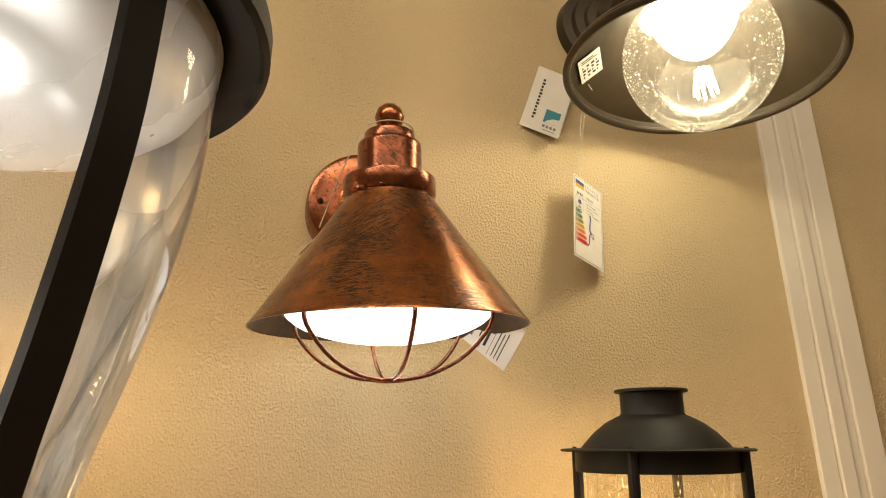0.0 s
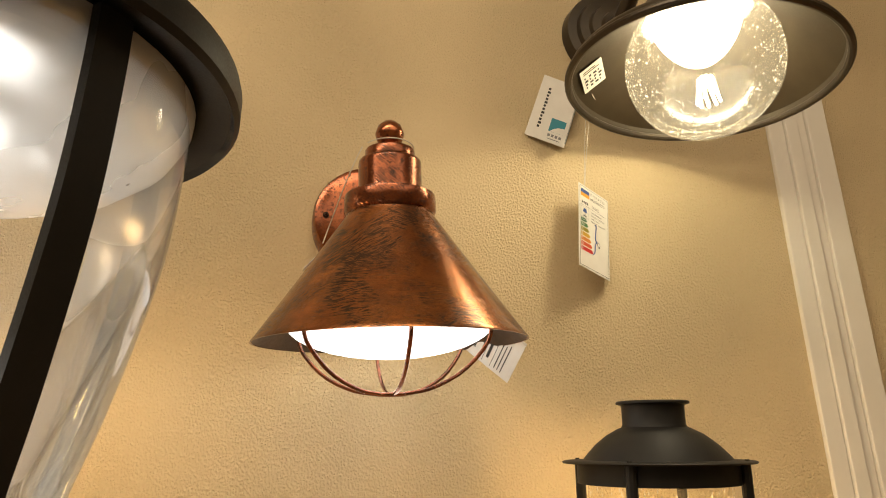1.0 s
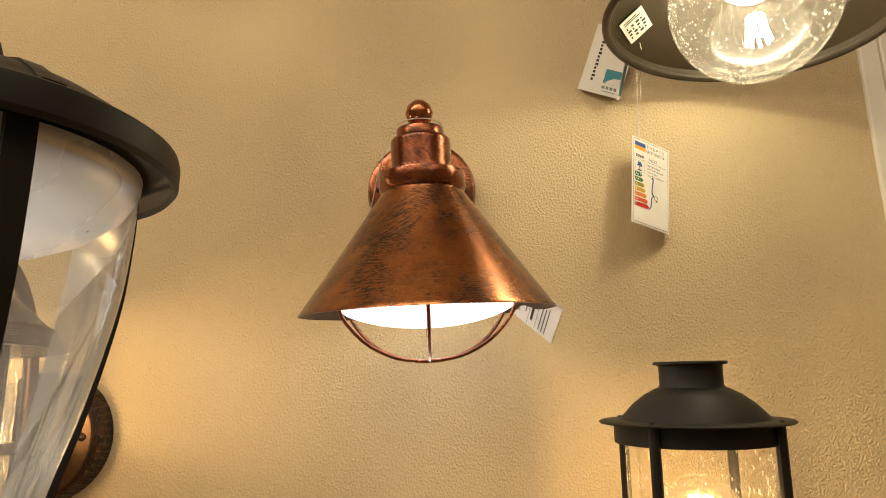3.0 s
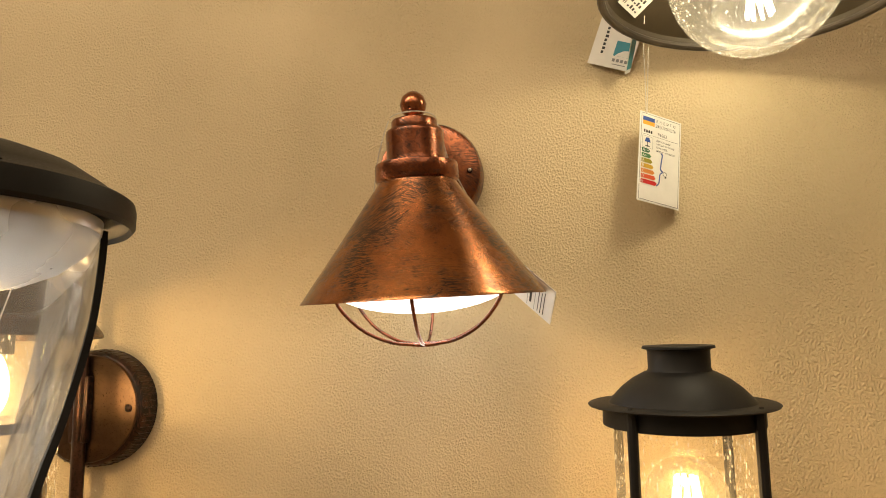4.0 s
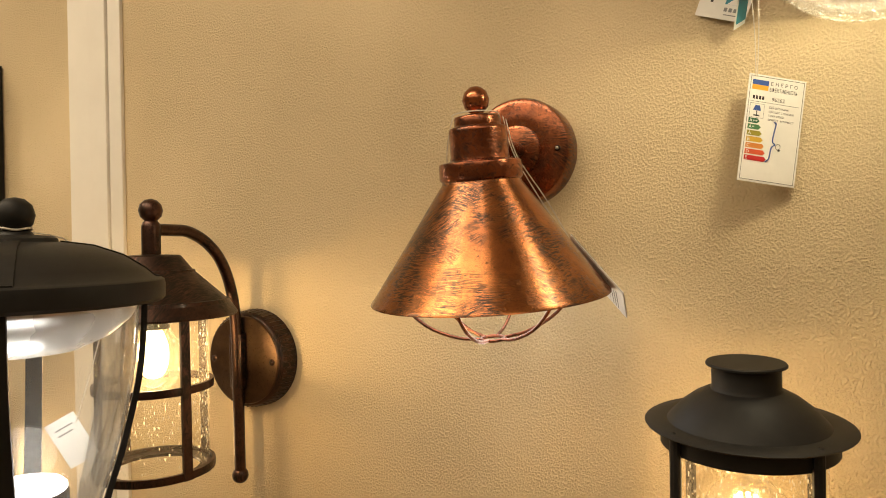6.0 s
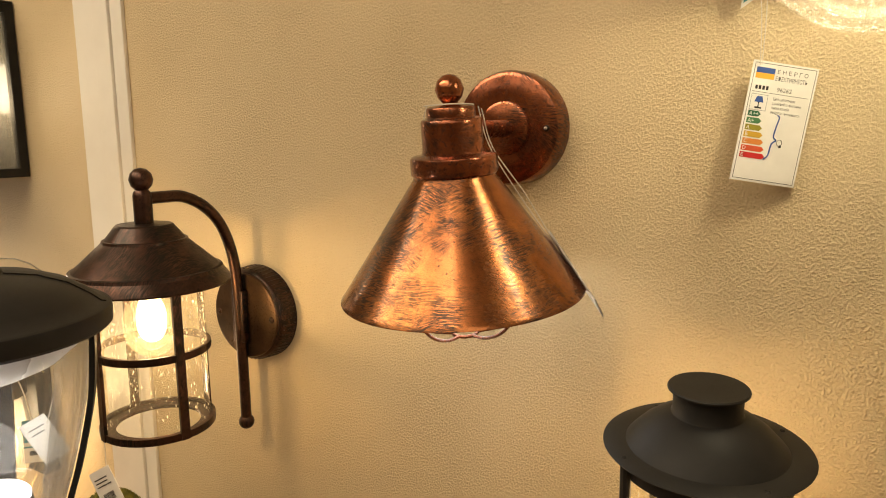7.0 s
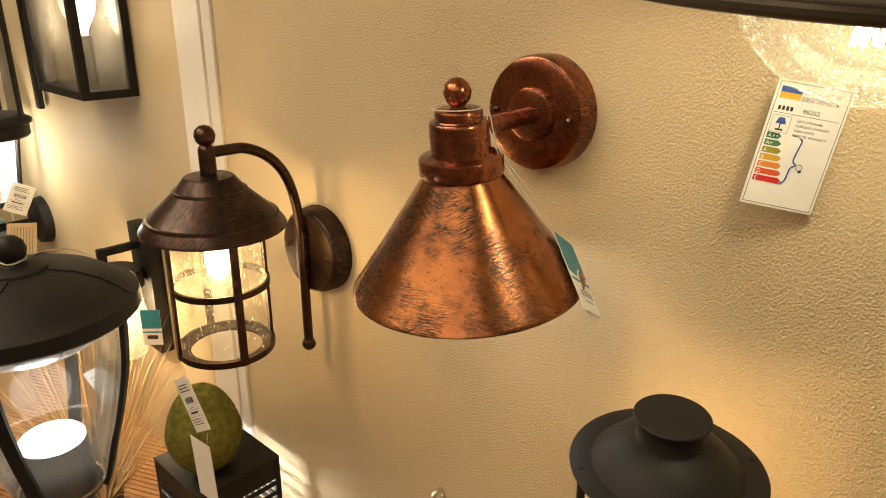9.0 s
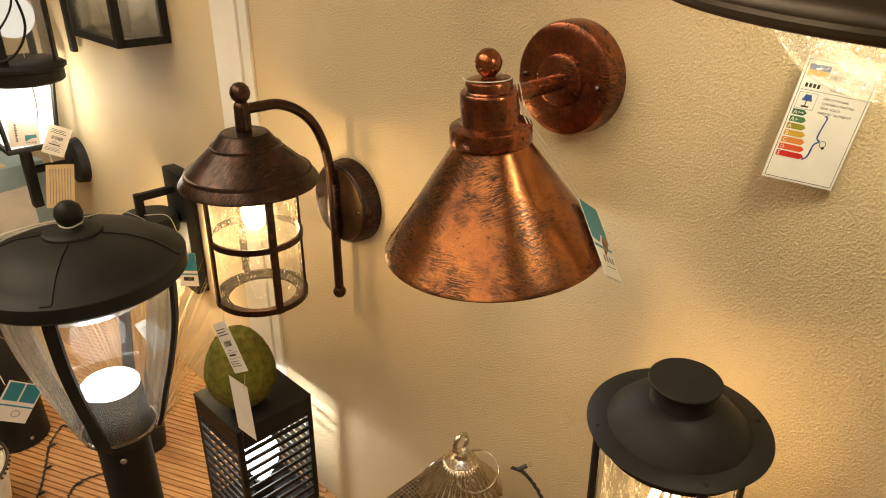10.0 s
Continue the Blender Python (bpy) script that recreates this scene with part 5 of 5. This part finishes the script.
def wicker():
    x0, x1, y0, y1, top = -0.158, 0.060, -0.205, -0.018, 1.150
    b = thing("wicker_box", ((x0 + x1) / 2, (y0 + y1) / 2, SHELF), "dark woven wicker box standing on the shelf", "basket")
    w, d, h = x1 - x0, y1 - y0, top - SHELF
    part("body", block((w - 0.012, d - 0.012, h - 0.008), (0, 0, (h - 0.008) / 2)), DARK_WOOD, b)
    part("rim", block((w, 0.010, 0.010), (0, d / 2 - 0.005, h - 0.005), 0.002), DARK_WOOD, b)
    part("rim", block((w, 0.010, 0.010), (0, -d / 2 + 0.005, h - 0.005), 0.002), DARK_WOOD, b)
    part("rim", block((0.010, d - 0.022, 0.010), (-w / 2 + 0.005, 0, h - 0.005), 0.002), DARK_WOOD, b)
    part("rim", block((0.010, d - 0.022, 0.010), (w / 2 - 0.005, 0, h - 0.005), 0.002), DARK_WOOD, b)
    bm = bmesh.new()
    rng = random.Random(3)
    lines = []
    step = 0.0055
    for k in range(1, int(w / step)):
        lines.append([(-w / 2 + k * step + 0.0012 * math.sin(3 * s + k), -d / 2 + 0.002 + (d - 0.004) * s / 12, h + 0.0006 * math.cos(math.pi * (s + k))) for s in range(13)])
    for k in range(1, int(d / step)):
        lines.append([(-w / 2 + 0.002 + (w - 0.004) * s / 14, -d / 2 + k * step + 0.0012 * math.sin(2 * s + k), h + 0.0006 * math.cos(math.pi * (s + k + 1))) for s in range(15)])
    for p in lines:
        t = tube(p, rng.uniform(0.0007, 0.0011), 5)
        me = bpy.data.meshes.new("tmp")
        t.to_mesh(me)
        t.free()
        bm.from_mesh(me)
        bpy.data.meshes.remove(me)
    tagged(part("canes", bm, CANE, b, "pale woven canes"), kind="stuff")


DARK_WOOD = mottled("dark_stained_wood", (0.045, 0.028, 0.016), (0.075, 0.048, 0.028), 30.0, (0.5, 0.65), 0, 0.2)
CANE = mottled("woven_cane", (0.13, 0.09, 0.05), (0.24, 0.17, 0.10), 60.0, (0.5, 0.7), 0, 0.2)
wicker()


def silver_lantern():
    c = Vector((-0.050, -0.096, 1.150))
    l = thing("silver_lantern", c, "small worn silver lantern with fluted roof on the wicker box", "lantern")
    part("base", lathe([(0, 0), (0.043, 0), (0.044, 0.004), (0.040, 0.010), (0, 0.010)], 32), SILVER, l)
    part("body", lathe([(0.038, 0.010), (0.038, 0.072)], 32), GLASS, l, "clear glass body", shadow=False)
    for k in range(6):
        a = radians(60 * k)
        part("bar", tube([(0.040 * math.cos(a), 0.040 * math.sin(a), 0.009), (0.040 * math.cos(a), 0.040 * math.sin(a), 0.074)], 0.0018, 6), SILVER, l)
    bm = bmesh.new()
    seg = 256
    rings = []
    prof = [(0.047, 0.070), (0.0500, 0.074), (0.0485, 0.079), (0.0385, 0.091), (0.0300, 0.103), (0.0240, 0.113), (0.0205, 0.119), (0.0180, 0.120)]
    for i, (r, z) in enumerate(prof):
        amp = 0.055 * (1 - i / (len(prof) - 1)) + 0.03
        rings.append([bm.verts.new((r * (1 + amp * math.cos(32 * q)) * math.cos(q), r * (1 + amp * math.cos(32 * q)) * math.sin(q), z)) for q in [2 * math.pi * k / seg for k in range(seg)]])
    for a, b in zip(rings, rings[1:]):
        for k in range(seg):
            bm.faces.new((a[k], a[(k + 1) % seg], b[(k + 1) % seg], b[k]))
    bm.faces.new(rings[-1])
    part("roof", bm, SILVER, l, "fluted silver roof", 60)
    part("cap", lathe([(0.019, 0.119), (0.0195, 0.121), (0.012, 0.123), (0.0085, 0.125), (0.0075, 0.131), (0, 0.133)], 32), SILVER, l)
    ringp = [(0.0, 0.0135 * math.cos(q) * 0.8, 0.144 + 0.0140 * math.sin(q)) for q in [2 * math.pi * k / 28 for k in range(28)]]
    part("top_ring", tube(ringp, 0.0030, 10, closed=True), SILVER, l)
    bail = [(0.030 + 0.030 * math.cos(q), -0.006 + 0.018 * math.sin(q), 0.126 + 0.026 * math.sin(q + 0.8) - 0.012 * math.cos(q)) for q in [2 * math.pi * k / 36 for k in range(36)]]
    part("bail", tube(bail, 0.0013, 8, closed=True), SILVER, l)


silver_lantern()


def fairy_wire(points, lights):
    f = thing("fairy_lights", (points[0][0], points[0][1], SHELF), "dark twisted wire of small fairy lights on the shelf", "string lights")
    o = Vector((points[0][0], points[0][1], SHELF))
    line = curve_line([Vector(p) - o for p in points], 60)
    part("wire", tube(line, 0.0016, 6), INK, f)
    twist = [p + Vector((0.0022 * math.cos(i * 1.7), 0.0022 * math.sin(i * 1.7), 0.001)) for i, p in enumerate(line)]
    part("wire", tube(twist, 0.0012, 6), INK, f)
    for k in lights:
        part("socket", tube([line[k], line[k] + Vector((0.006, 0.010, 0.004))], 0.0026, 8), INK, f)
        part("tiny_bulb", ball(0.0028, line[k] + Vector((0.008, 0.013, 0.005)), 8), GLASS, f)


Z = SHELF + 0.0025
fairy_wire([(-1.030, -0.300, Z), (-0.985, -0.275, Z), (-0.930, -0.255, Z), (-0.880, -0.245, Z), (-0.850, -0.250, Z)], [10, 34, 50])
fairy_wire([(-1.030, -0.300, Z), (-0.985, -0.340, Z), (-0.920, -0.370, Z), (-0.860, -0.400, Z), (-0.820, -0.430, Z)], [16, 30, 46])
fairy_wire([(-0.740, -0.440, Z), (-0.790, -0.380, Z), (-0.830, -0.345, Z), (-0.825, -0.300, Z), (-0.800, -0.265, Z)], [14, 30, 48])
fairy_wire([(0.070, -0.045, 1.152), (0.052, -0.042, 1.20), (0.034, -0.050, 1.245), (0.018, -0.060, 1.270), (0.008, -0.070, 1.278)], [52])

# ---- slats of the shelf ----
SLAT_TURN, PITCH = radians(25.0), 0.0123
sx0, sx1, sy0, sy1 = -2.0, 0.75, -DEEP, -0.003
along, across = Vector((math.cos(SLAT_TURN), math.sin(SLAT_TURN))), Vector((-math.sin(SLAT_TURN), math.cos(SLAT_TURN)))
corners = [Vector((x, y)) for x in (sx0, sx1) for y in (sy0, sy1)]
low, high = min(c.dot(across) for c in corners), max(c.dot(across) for c in corners)
count = int((high - low) / PITCH)
for k in range(count):
    s = low + (k + 0.5) * PITCH
    # where the slat's middle line crosses the edges of the shelf
    cuts = []
    for x in (sx0, sx1):
        t = (x - across.x * s) / along.x
        if sy0 <= across.y * s + along.y * t <= sy1:
            cuts.append(t)
    for y in (sy0, sy1):
        t = (y - across.y * s) / along.y
        if sx0 <= across.x * s + along.x * t <= sx1:
            cuts.append(t)
    if len(cuts) < 2 or max(cuts) - min(cuts) < 0.02:
        continue
    a, b = min(cuts) + 0.006, max(cuts) - 0.006
    mid = along * (a + b) / 2 + across * s
    ob = mesh_object("slat", block((b - a, PITCH - 0.0022, 0.006), (0, 0, -0.003), 0.0012), PINE, 0)
    ob.parent = shelf
    ob.matrix_local = Matrix.Translation((mid.x, mid.y, SHELF)) @ pose(0, 0, 0, 0, 0, math.degrees(SLAT_TURN))
